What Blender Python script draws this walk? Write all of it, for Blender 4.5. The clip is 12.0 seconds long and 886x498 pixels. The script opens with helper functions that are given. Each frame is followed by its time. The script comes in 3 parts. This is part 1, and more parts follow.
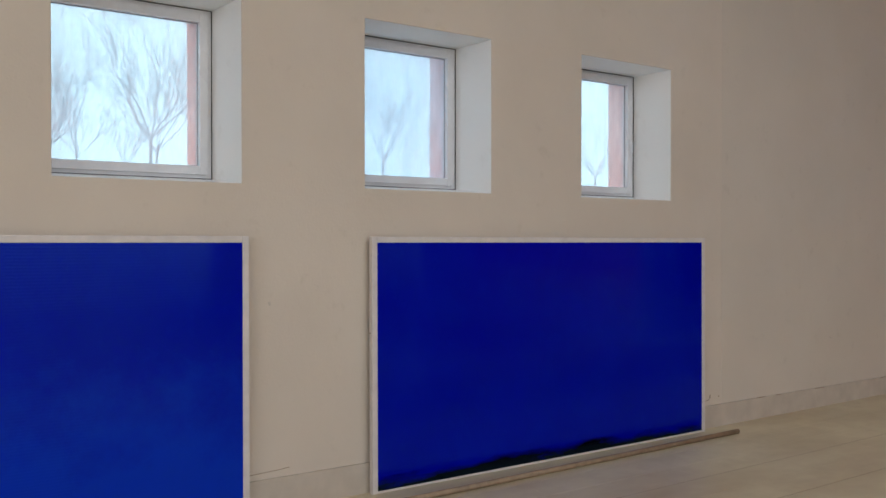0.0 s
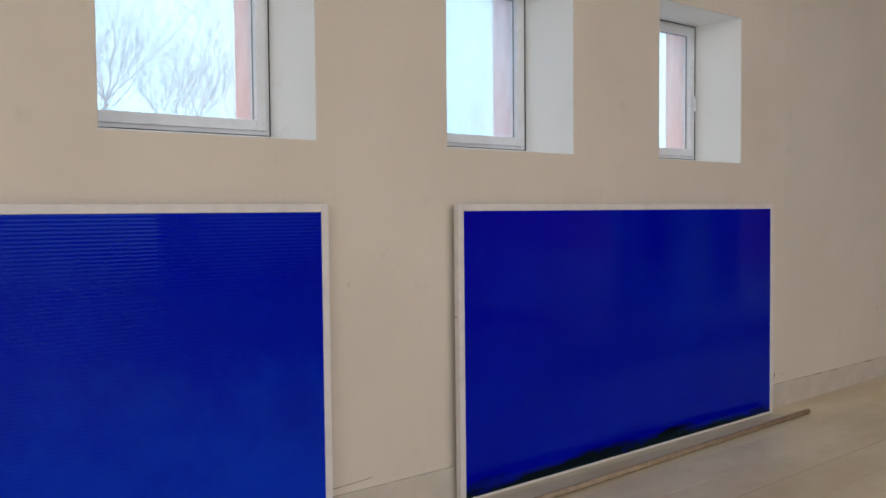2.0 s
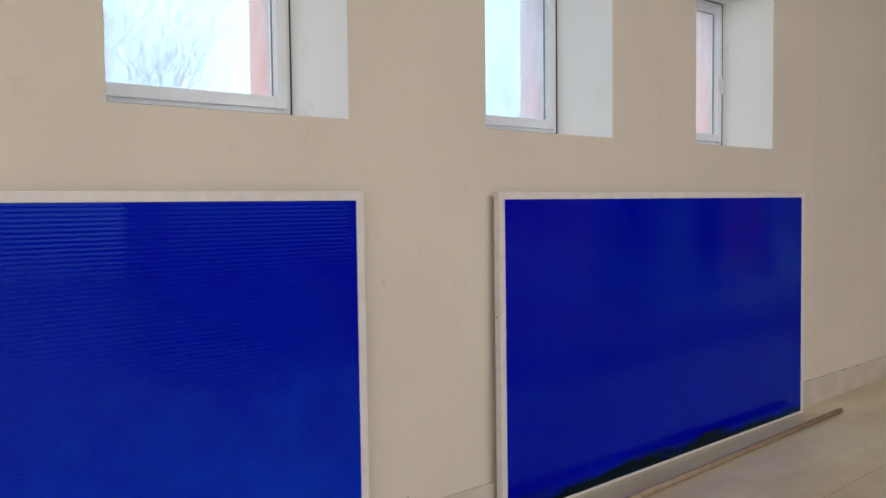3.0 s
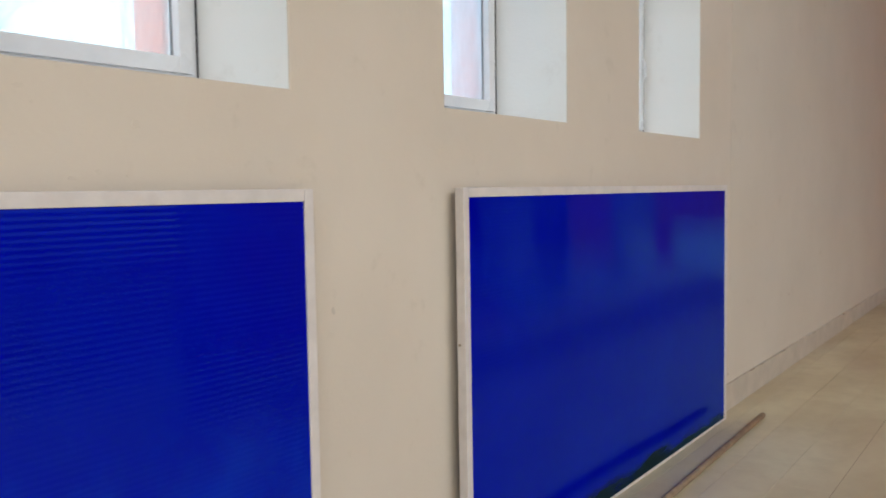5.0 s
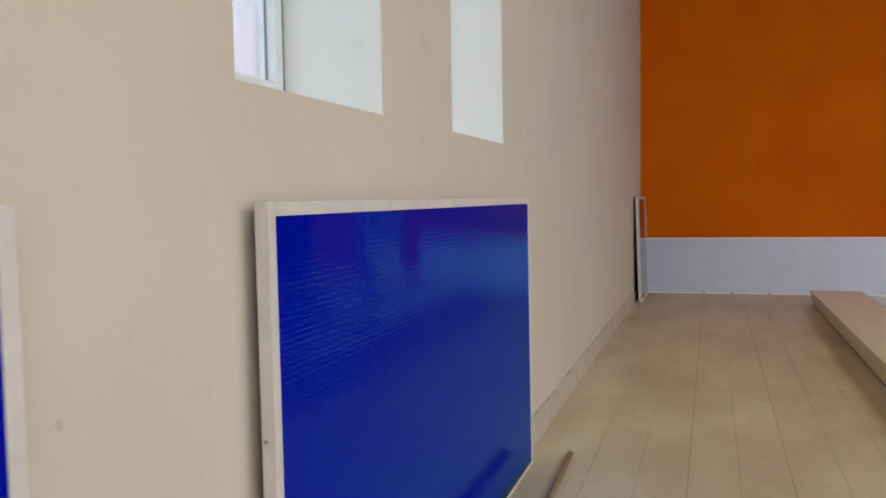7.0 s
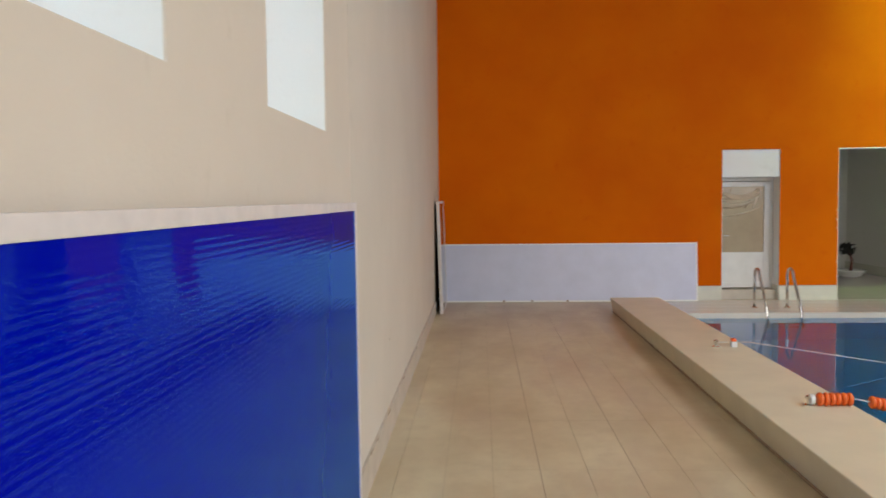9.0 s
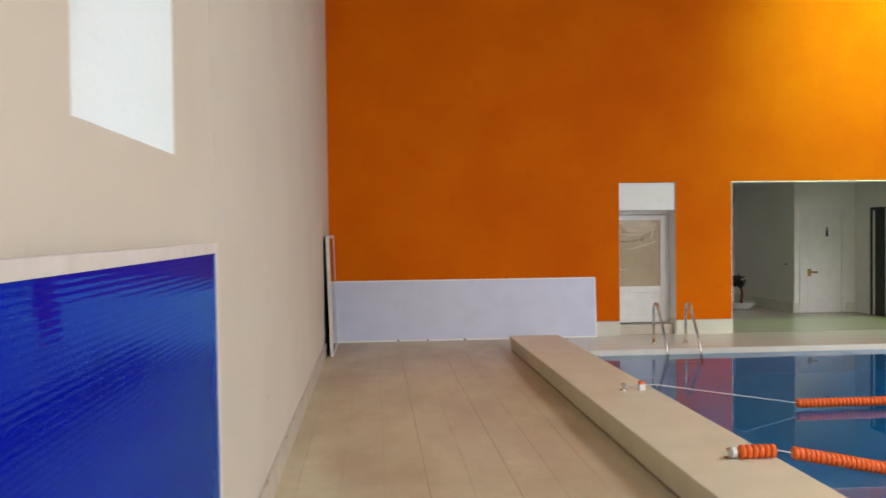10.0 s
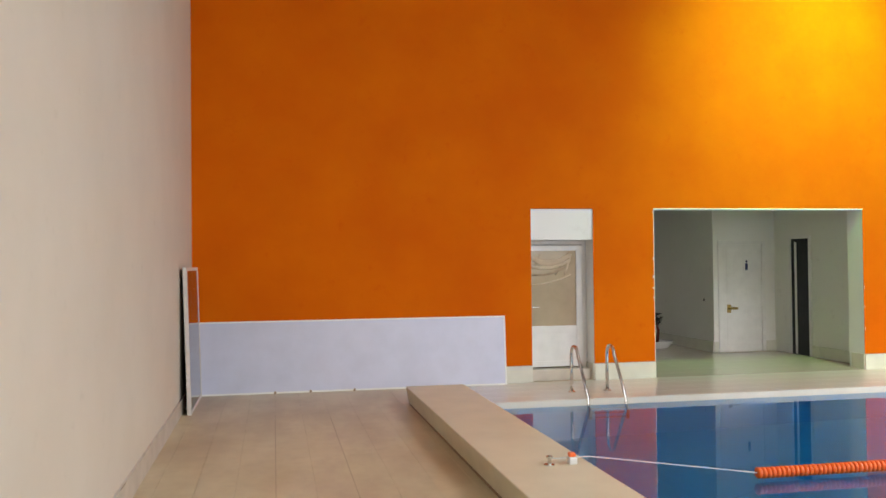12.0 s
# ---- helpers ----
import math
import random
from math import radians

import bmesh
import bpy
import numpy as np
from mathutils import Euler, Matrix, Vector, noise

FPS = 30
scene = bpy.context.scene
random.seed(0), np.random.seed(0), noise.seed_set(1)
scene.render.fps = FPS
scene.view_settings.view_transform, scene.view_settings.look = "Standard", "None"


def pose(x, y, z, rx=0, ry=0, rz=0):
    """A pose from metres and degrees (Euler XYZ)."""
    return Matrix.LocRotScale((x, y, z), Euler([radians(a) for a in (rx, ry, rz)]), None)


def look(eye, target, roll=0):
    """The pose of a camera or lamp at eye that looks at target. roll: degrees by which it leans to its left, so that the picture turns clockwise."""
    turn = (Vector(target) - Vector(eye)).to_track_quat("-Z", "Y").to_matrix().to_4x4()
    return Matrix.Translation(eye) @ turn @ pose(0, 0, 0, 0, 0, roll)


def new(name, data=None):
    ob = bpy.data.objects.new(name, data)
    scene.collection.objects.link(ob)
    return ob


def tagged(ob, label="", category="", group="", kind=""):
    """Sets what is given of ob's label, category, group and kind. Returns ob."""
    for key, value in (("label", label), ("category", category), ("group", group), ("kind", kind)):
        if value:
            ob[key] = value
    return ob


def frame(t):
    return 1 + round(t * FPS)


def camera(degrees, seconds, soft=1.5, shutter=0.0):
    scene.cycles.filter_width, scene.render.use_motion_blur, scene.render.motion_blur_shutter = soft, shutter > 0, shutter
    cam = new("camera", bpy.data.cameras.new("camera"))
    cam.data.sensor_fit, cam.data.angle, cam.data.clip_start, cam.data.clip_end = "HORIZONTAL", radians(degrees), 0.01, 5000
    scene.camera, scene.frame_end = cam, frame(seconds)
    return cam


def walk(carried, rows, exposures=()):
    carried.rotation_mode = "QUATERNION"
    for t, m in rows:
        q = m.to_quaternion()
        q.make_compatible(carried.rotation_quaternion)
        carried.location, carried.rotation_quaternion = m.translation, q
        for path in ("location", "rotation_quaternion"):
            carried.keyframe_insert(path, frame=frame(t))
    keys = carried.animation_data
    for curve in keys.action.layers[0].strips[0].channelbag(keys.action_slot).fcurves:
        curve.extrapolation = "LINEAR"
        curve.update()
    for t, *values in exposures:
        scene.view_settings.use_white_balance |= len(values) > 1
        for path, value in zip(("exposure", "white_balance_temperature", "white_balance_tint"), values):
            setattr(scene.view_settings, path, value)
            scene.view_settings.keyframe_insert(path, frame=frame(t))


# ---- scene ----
cam = camera(54.6, 12.0, soft=1.5, shutter=0.5)
PATH = [
    (0, (5.04, 1.303, 1.645), (3.391, 2.435, 1.629), 0.0),
    (0.5, (4.765, 1.257, 1.626), (3.141, 2.423, 1.599), -0.0),
    (1, (4.47, 1.224, 1.614), (2.859, 2.409, 1.574), -0.1),
    (1.5, (4.168, 1.14, 1.6), (2.576, 2.349, 1.547), -0.2),
    (2, (3.77, 0.977, 1.635), (2.229, 2.249, 1.55), -0.5),
    (2.5, (3.45, 0.983, 1.612), (1.932, 2.282, 1.52), -0.6),
    (4.5, (2.235, 1.132, 1.673), (0.975, 2.678, 1.527), -0.8),
    (5, (2.032, 1.273, 1.671), (0.868, 2.894, 1.535), -0.8),
    (5.5, (1.735, 1.389, 1.688), (0.75, 3.125, 1.553), -0.9),
    (6, (1.511, 1.589, 1.684), (0.696, 3.412, 1.578), -1.4),
    (6.5, (1.348, 1.874, 1.703), (0.629, 3.739, 1.631), -0.5),
    (7, (1.195, 2.119, 1.68), (0.596, 4.024, 1.564), -1.0),
    (9, (0.69, 3.312, 1.694), (0.602, 5.306, 1.578), -0.6),
    (9.5, (0.649, 3.692, 1.711), (0.696, 5.689, 1.626), -0.6),
    (10, (0.705, 4.021, 1.723), (0.865, 6.014, 1.679), -0.7),
    (10.5, (0.748, 4.365, 1.727), (1.003, 6.348, 1.683), -0.7),
    (11, (0.736, 4.743, 1.735), (1.066, 6.716, 1.703), -0.5),
    (11.5, (0.885, 5.391, 1.679), (1.254, 7.357, 1.686), -0.5),
    (12, (1.047, 5.841, 1.675), (1.435, 7.802, 1.71), -0.6),
]
walk(cam, [(t, look(eye, target, roll)) for t, eye, target, roll in PATH],
     exposures=[(0, -0.66, 6500, 14), (2.5, -0.40, 6500, 13), (5.0, -0.14, 6500, 11), (7.0, -0.12, 6500, 10),
                (9.5, 0.26, 6500, 10), (10.5, 0.36, 6500, 10), (11.5, 0.50, 6500, 10), (12, 0.58, 6500, 10)])

# ---- world and large lights ----
world = bpy.data.worlds.new("world")
scene.world = world
world.use_nodes = True
wn = world.node_tree
sky = wn.nodes.new("ShaderNodeTexSky")
sky.sky_type, sky.sun_disc = "NISHITA", False
sky.sun_elevation, sky.sun_rotation = radians(44), radians(190)
sky.dust_density, sky.ozone_density = 4.0, 2.0
wn.links.new(sky.outputs["Color"], wn.nodes["Background"].inputs["Color"])
wn.nodes["Background"].inputs["Strength"].default_value = 0.15

sun = new("sun", bpy.data.lights.new("sun", "SUN"))
sun.data.energy, sun.data.angle, sun.data.color = 0.7, radians(25), (1.0, 0.97, 0.93)
sun.matrix_world = look((0, 0, 0), (0.12, 0.70, -0.70))


def area_lamp(name, eye, target, sx, sy, watts, colour):
    data = bpy.data.lights.new(name, "AREA")
    data.shape, data.size, data.size_y, data.energy, data.color = "RECTANGLE", sx, sy, watts, colour
    lamp = new(name, data)
    lamp.matrix_world = look(eye, target)
    return lamp


FL = -0.004          # deck level at the far end
NEAR = -0.035        # deck level beside the boards
WATER = -0.08
YW = 17.49           # face of the orange end wall
XE = 17.0            # face of the wall across the pool
YS = -4.5            # face of the wall behind
ZC = 7.0             # ceiling
# added area lamps in assumed openings of the unseen wall across the pool
for y0, y1, watts in ((-3.0, 2.5, 190), (3.5, 9.0, 95), (10.0, 15.5, 30)):
    area_lamp("added_daylight", (XE - 0.03, (y0 + y1) / 2, 3.4), (0, (y0 + y1) / 2, 3.4), y1 - y0 - 0.1, 3.9, watts, (0.95, 0.98, 1.0))
# added area lamp in a made-up opening behind the walker, out of view
area_lamp("added_daylight", (8.0, YS + 0.03, 3.4), (8.0, 10, 3.4), 8.9, 3.9, 350, (0.95, 0.98, 1.0))
# added area lamp in an assumed, unseen roof opening over the pool
area_lamp("added_roof_daylight", (9.75, 5.5, ZC - 0.02), (9.75, 5.5, 0), 4.4, 8.9, 640, (0.97, 0.99, 1.0))
# floodlight washing the end wall
spot = new("floodlight_beam", bpy.data.lights.new("floodlight_beam", "SPOT"))
spot.data.energy, spot.data.color = 1150, (0.47, 1.0, 0.23)
spot.data.spot_size, spot.data.spot_blend, spot.data.shadow_soft_size = radians(90), 1.0, 0.15
spot.matrix_world = look((9.25, YW - 3.1, 6.2), (9.0, YW, 4.5))

# ---- materials ----


class Mat:
    """A procedural material under construction."""

    def __init__(self, name, rough=0.6, metal=0.0, spec=0.5):
        self.m = bpy.data.materials.new(name)
        self.m.use_nodes = True
        self.t = self.m.node_tree
        self.b = self.t.nodes["Principled BSDF"]
        self.b.inputs["Roughness"].default_value = rough
        self.b.inputs["Metallic"].default_value = metal
        self.b.inputs["Specular IOR Level"].default_value = spec
        self.co = self.t.nodes.new("ShaderNodeTexCoord").outputs["Object"]
        self.h = None

    def node(self, kind, **values):
        n = self.t.nodes.new(kind)
        for key, value in values.items():
            n.inputs[key.replace("_", " ")].default_value = value
        return n

    def link(self, a, b):
        self.t.links.new(a, b)

    def noise(self, scale, detail=4.0, rough=0.55, stretch=None, dist=0.0):
        n = self.node("ShaderNodeTexNoise", Scale=scale, Detail=detail, Roughness=rough, Distortion=dist)
        src = self.co
        if stretch:
            mp = self.node("ShaderNodeMapping")
            mp.inputs["Scale"].default_value = stretch
            self.link(self.co, mp.inputs["Vector"])
            src = mp.outputs["Vector"]
        self.link(src, n.inputs["Vector"])
        return n.outputs["Fac"]

    def ramp(self, fac, stops):
        r = self.t.nodes.new("ShaderNodeValToRGB")
        e = r.color_ramp.elements
        while len(e) < len(stops):
            e.new(0.5)
        for el, (p, c) in zip(e, stops):
            el.position = p
            el.color = (*c, 1) if len(c) == 3 else c
        self.link(fac, r.inputs["Fac"])
        return r.outputs["Color"]

    def mix(self, fac, a, b, kind="MIX"):
        n = self.t.nodes.new("ShaderNodeMix")
        n.data_type, n.blend_type = "RGBA", kind
        for socket, v in ((n.inputs[0], fac), (n.inputs[6], a), (n.inputs[7], b)):
            if isinstance(v, (int, float)):
                socket.default_value = v
            elif isinstance(v, tuple):
                socket.default_value = (*v, 1)
            else:
                self.link(v, socket)
        return n.outputs[2]

    def colour(self, socket):
        if isinstance(socket, tuple):
            self.b.inputs["Base Color"].default_value = (*socket, 1)
        else:
            self.link(socket, self.b.inputs["Base Color"])
        return self

    def rough(self, fac, lo, hi):
        n = self.node("ShaderNodeMapRange")
        n.inputs["To Min"].default_value, n.inputs["To Max"].default_value = lo, hi
        self.link(fac, n.inputs["Value"])
        self.link(n.outputs["Result"], self.b.inputs["Roughness"])
        return self

    def bump(self, fac, strength, distance):
        n = self.node("ShaderNodeBump", Strength=strength, Distance=distance)
        self.link(fac, n.inputs["Height"])
        if self.h:
            self.link(self.h, n.inputs["Normal"])
        self.h = n.outputs["Normal"]
        self.link(self.h, self.b.inputs["Normal"])
        return self

    def island(self):
        return self.t.nodes.new("ShaderNodeObjectInfo").outputs["Random"]


def plaster(name, a, b, stain, rough=0.75, spec=0.3):
    k = Mat(name, rough, spec=spec)
    base = k.mix(k.ramp(k.noise(0.9, 5), [(0.35, (0, 0, 0)), (0.7, (1, 1, 1))]), a, b)
    spots = k.ramp(k.noise(5.0, 6, 0.65), [(0.60, (0, 0, 0)), (0.78, (1, 1, 1))])
    k.colour(k.mix(spots, base, stain))
    k.bump(k.noise(2.2, 3), 0.25, 0.02).bump(k.noise(14, 4), 0.18, 0.008).bump(k.noise(60, 5), 0.38, 0.003)
    return k.m


def plain(name, colour, rough, metal=0.0, spec=0.5, wear=0.06, scale=14.0, bump=0.05):
    k = Mat(name, rough, metal, spec)
    n = k.noise(scale, 4)
    dark = tuple(c * (1 - 3 * wear) for c in colour)
    k.colour(k.mix(k.ramp(n, [(0.35, (0, 0, 0)), (0.75, (1, 1, 1))]), colour, dark))
    k.rough(k.noise(scale * 0.5, 3), max(0.03, rough - 0.08), min(1, rough + 0.1))
    if bump:
        k.bump(k.noise(scale * 6, 3), bump, 0.002)
    return k.m


M_WALL = plaster("beige_plaster", (0.638, 0.565, 0.472), (0.685, 0.610, 0.515), (0.590, 0.520, 0.425))
M_WALL_FAR = plaster("greyer_beige_plaster", (0.62, 0.558, 0.47), (0.66, 0.597, 0.507), (0.57, 0.508, 0.42))
M_REVEAL = plaster("white_reveal_plaster", (0.83, 0.83, 0.81), (0.87, 0.87, 0.85), (0.78, 0.77, 0.74))
M_SALMON = plaster("salmon_render", (0.84, 0.33, 0.24), (0.87, 0.37, 0.28), (0.76, 0.29, 0.20))
M_ORANGE = plaster("orange_paint", (0.635, 0.114, 0.001), (0.70, 0.148, 0.001), (0.64, 0.106, 0.001), 0.75, 0.06)
M_GREY = plaster("grey_white_plaster", (0.75, 0.73, 0.69), (0.78, 0.76, 0.73), (0.67, 0.645, 0.61))
M_CEIL = plaster("white_ceiling_paint", (0.74, 0.73, 0.70), (0.78, 0.77, 0.74), (0.70, 0.68, 0.64))
M_SKIRT = plain("beige_skirting_tile", (0.59, 0.525, 0.44), 0.4, wear=0.06, scale=5)
M_KERB = plain("cream_kerb_tile", (0.72, 0.655, 0.485), 0.4, wear=0.03, scale=3)
M_CORRIDOR = plain("greyish_glazed_tile", (0.53, 0.465, 0.415), 0.2, wear=0.05, scale=3)
M_PALE = plain("cream_glazed_tile", (0.69, 0.675, 0.58), 0.22, wear=0.03, scale=4)
M_GROUT = plain("beige_grout", (0.47, 0.40, 0.27), 0.9, wear=0.1, scale=30)
M_PVC = plain("white_window_plastic", (0.76, 0.77, 0.79), 0.28, wear=0.03, scale=9)
M_GASKET = plain("grey_window_gasket", (0.22, 0.23, 0.25), 0.6)
M_RUBBER = plain("black_rubber_gasket", (0.02, 0.02, 0.022), 0.6)
M_FRAME = plain("white_painted_frame", (0.72, 0.67, 0.64), 0.45, wear=0.05, scale=12)
M_BACK = plain("dark_board_back", (0.03, 0.025, 0.025), 0.8)
M_STEEL = plain("polished_stainless_steel", (0.62, 0.60, 0.56), 0.16, 1.0, wear=0.04, scale=40)
M_BRASS = plain("aged_brass", (0.50, 0.36, 0.14), 0.35, 1.0, wear=0.12, scale=40)
M_FLOAT = plain("orange_float_plastic", (0.85, 0.14, 0.015), 0.35, wear=0.08, scale=25)
M_ROPE = plain("pale_rope", (0.62, 0.62, 0.58), 0.8, wear=0.1, scale=80, bump=0.3)
M_WHITE = plain("white_board_laminate", (0.62, 0.64, 0.795), 0.32, wear=0.03, scale=3)
M_DOOR = plain("white_door_paint", (0.76, 0.74, 0.72), 0.35, wear=0.03, scale=6)
M_GLASSY = plain("dark_glossy_sheet", (0.03, 0.028, 0.04), 0.06, spec=0.8, bump=0)
M_DARK = plain("black_doorway_paint", (0.012, 0.012, 0.016), 0.6)
M_POLE = plain("weathered_wooden_pole", (0.37, 0.265, 0.17), 0.6, wear=0.12, scale=20, bump=0.2)
M_SIGN = plain("sign_blue_black", (0.03, 0.03, 0.10), 0.5)
M_SNOW = plain("snow", (0.82, 0.84, 0.88), 0.8, wear=0.04, scale=0.6)
# bark painted pale blue: the winter haze before the trees is in the colour
M_BARK = plain("haze_pale_bark", (0.66, 0.75, 0.84), 0.9, wear=0.15, scale=12, bump=0.4)
M_LEAF = plain("dark_dry_foliage", (0.025, 0.022, 0.015), 0.7, wear=0.15, scale=60)
M_STEM = plain("reddish_stem", (0.16, 0.035, 0.02), 0.7, wear=0.15, scale=60)
M_BOWL = plain("white_ceramic", (0.72, 0.71, 0.68), 0.2, wear=0.03)


def floor_tile():
    k = Mat("beige_floor_tile", 0.42)
    k.co = k.t.nodes.new("ShaderNodeNewGeometry").outputs["Position"]
    v = k.node("ShaderNodeMapRange")
    v.inputs["To Min"].default_value, v.inputs["To Max"].default_value = 0.0, 1.0
    k.link(k.island(), v.inputs["Value"])
    base = k.mix(v.outputs["Result"], (0.65, 0.575, 0.395), (0.675, 0.60, 0.415))
    base = k.mix(k.ramp(k.noise(7, 6, 0.65), [(0.45, (0, 0, 0)), (0.75, (1, 1, 1))]), base, (0.60, 0.52, 0.35))
    dirt = k.ramp(k.noise(1.1, 5, 0.6, stretch=(1.0, 0.5, 1.0)), [(0.40, (0, 0, 0)), (0.70, (0.95, 0.95, 0.95))])
    base = k.mix(dirt, base, (0.47, 0.375, 0.235))
    scuff = k.ramp(k.noise(0.55, 7, 0.68, stretch=(1.6, 0.5, 1.0), dist=0.6), [(0.50, (0, 0, 0)), (0.72, (0.7, 0.7, 0.7))])
    k.colour(k.mix(scuff, base, (0.52, 0.40, 0.30)))
    k.rough(k.noise(1.5, 2), 0.30, 0.50)
    k.bump(k.noise(60, 3), 0.08, 0.002)
    return k.m


def board_blue(name, grime):
    k = Mat(name, 0.05, spec=0.22)
    base = k.mix(k.ramp(k.noise(1.6, 5), [(0.35, (0, 0, 0)), (0.7, (1, 1, 1))]), (0.0001, 0.0008, 0.34), (0.0002, 0.002, 0.39))
    base = k.mix(k.ramp(k.noise(9, 6, 0.7), [(0.56, (0, 0, 0)), (0.75, (0.6, 0.6, 0.6))]), base, (0.0004, 0.006, 0.42))
    patch = k.ramp(k.noise(2.2, 9, 0.72, dist=0.4), [(0.50, (0, 0, 0)), (0.70, (0.38, 0.38, 0.38))])
    base = k.mix(patch, base, (0.0004, 0.009, 0.44))
    if grime:
        sep = k.node("ShaderNodeSeparateXYZ")
        k.link(k.co, sep.inputs[0])
        rag = k.node("ShaderNodeMath")
        rag.operation = "MULTIPLY_ADD"
        rag.inputs[1].default_value, rag.inputs[2].default_value = -0.30, 0.170
        k.link(k.noise(1.6, 6, 0.6, stretch=(1, 1, 4)), rag.inputs[0])
        add = k.node("ShaderNodeMath")
        k.link(sep.outputs["Z"], add.inputs[0])
        k.link(rag.outputs[0], add.inputs[1])
        base = k.mix(k.ramp(add.outputs[0], [(0.060, (1, 1, 1)), (0.125, (0, 0, 0))]), base, (0.0015, 0.0015, 0.004))
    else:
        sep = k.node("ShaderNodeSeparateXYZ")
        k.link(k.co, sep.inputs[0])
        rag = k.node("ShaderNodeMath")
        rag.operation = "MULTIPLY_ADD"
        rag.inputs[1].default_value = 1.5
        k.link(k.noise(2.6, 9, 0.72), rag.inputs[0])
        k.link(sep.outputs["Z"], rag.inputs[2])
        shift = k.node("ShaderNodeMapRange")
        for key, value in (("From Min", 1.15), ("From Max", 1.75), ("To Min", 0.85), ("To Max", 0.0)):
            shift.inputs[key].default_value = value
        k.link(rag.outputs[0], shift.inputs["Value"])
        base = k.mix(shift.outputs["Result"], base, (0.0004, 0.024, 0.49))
    k.colour(base)
    k.b.inputs["Specular IOR Level"].default_value = 0.0
    w = k.node("ShaderNodeTexWave", Scale=18.0, Distortion=0.6, Detail=1.0)
    w.wave_type, w.bands_direction = "BANDS", "Z"
    k.link(k.co, w.inputs["Vector"])
    k.bump(w.outputs["Fac"], 0.09 if grime else 0.125, 0.002).bump(k.noise(1.4, 2), 0.018, 0.03)
    gloss = k.node("ShaderNodeBsdfGlossy", Color=(0.24, 0.66, 1.0, 1), Roughness=0.018)
    fres = k.node("ShaderNodeFresnel", IOR=1.42)
    blend = k.node("ShaderNodeMixShader")
    k.link(k.h, gloss.inputs["Normal"])
    k.link(fres.outputs[0], blend.inputs[0])
    k.link(k.b.outputs[0], blend.inputs[1])
    k.link(gloss.outputs[0], blend.inputs[2])
    k.link(blend.outputs[0], k.t.nodes["Material Output"].inputs["Surface"])
    return k.m


def pane_mat(name, haze, tint, lo=0.6, hi=1.3):
    k = Mat(name, 0.05)
    out = k.t.nodes["Material Output"]
    tr = k.node("ShaderNodeBsdfTransparent", Color=(0.93, 0.96, 0.97, 1))
    tl = k.node("ShaderNodeBsdfTranslucent", Color=(*tint, 1))
    gl = k.node("ShaderNodeBsdfGlossy", Roughness=0.03)
    streak = k.ramp(k.noise(3.0, 6, 0.6, stretch=(1, 3.0, 0.7)), [(0.3, (haze * lo,) * 3), (0.7, (haze * hi,) * 3)])
    m1, m2 = k.node("ShaderNodeMixShader"), k.node("ShaderNodeMixShader")
    k.link(streak, m1.inputs[0])
    k.link(tr.outputs[0], m1.inputs[1])
    k.link(tl.outputs[0], m1.inputs[2])
    m2.inputs[0].default_value = 0.04
    k.link(m1.outputs[0], m2.inputs[1])
    k.link(gl.outputs[0], m2.inputs[2])
    k.link(m2.outputs[0], out.inputs["Surface"])
    return k.m


def water_mat():
    k = Mat("pool_water", 0.02)
    k.colour((0.45, 0.86, 1.0))
    k.b.inputs["Transmission Weight"].default_value = 1.0
    k.b.inputs["IOR"].default_value = 1.33
    k.bump(k.noise(1.3, 3), 0.015, 0.02)
    return k.m


def pool_mat():
    k = Mat("blue_pool_tile", 0.3)
    b = k.node("ShaderNodeTexBrick", Scale=4.0, Mortar_Size=0.012)
    b.offset = 0.0
    b.inputs["Color1"].default_value = (0.0005, 0.21, 0.47, 1)
    b.inputs["Color2"].default_value = (0.0005, 0.225, 0.49, 1)
    b.inputs["Mortar"].default_value = (0.02, 0.28, 0.48, 1)
    k.link(k.co, b.inputs["Vector"])
    k.colour(b.outputs["Color"])
    return k.m


M_FLOOR, M_WATER, M_POOL = floor_tile(), water_mat(), pool_mat()
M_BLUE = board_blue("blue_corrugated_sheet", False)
M_BLUE_GRIME = board_blue("blue_sheet_with_grime", True)
# clear glass given a milky haze that imitates the overbright, washed-out view
M_PANE = pane_mat("haze_added_glass", 0.34, (0.90, 0.97, 1.0), 0.85, 1.15)
M_PANE_FROST = pane_mat("frosted_streaked_glass", 0.48, (0.78, 0.90, 1.0), 0.8, 1.15)
M_DRAPE = plain("dusty_cream_cloth", (0.60, 0.48, 0.34), 0.7, wear=0.08, scale=6)
M_DOORGLASS = plain("dusty_door_glass", (0.43, 0.335, 0.225), 0.12, wear=0.08, scale=2.5, bump=0)

# ---- building helpers ----


def finish(ob, smooth=False):
    if smooth:
        for p in ob.data.polygons:
            p.use_smooth = True
    return ob


def part(name, bm, material, parent=None, label="", smooth=False):
    """Links a bmesh as one mesh object, under a thing or on its own."""
    me = bpy.data.meshes.new(name)
    bm.normal_update()
    bm.to_mesh(me)
    bm.free()
    for m in material if isinstance(material, (list, tuple)) else (material,):
        me.materials.append(m)
    ob = new(name, me)
    ob.parent = parent
    if label:
        ob["label"] = label
    return finish(ob, smooth)


def thing(name, at, label, category, group="", kind="", rz=0.0):
    ob = new(name)
    ob.empty_display_size = 0.1
    ob.matrix_world = pose(*at, 0, 0, rz)
    return tagged(ob, label, category, group, kind)


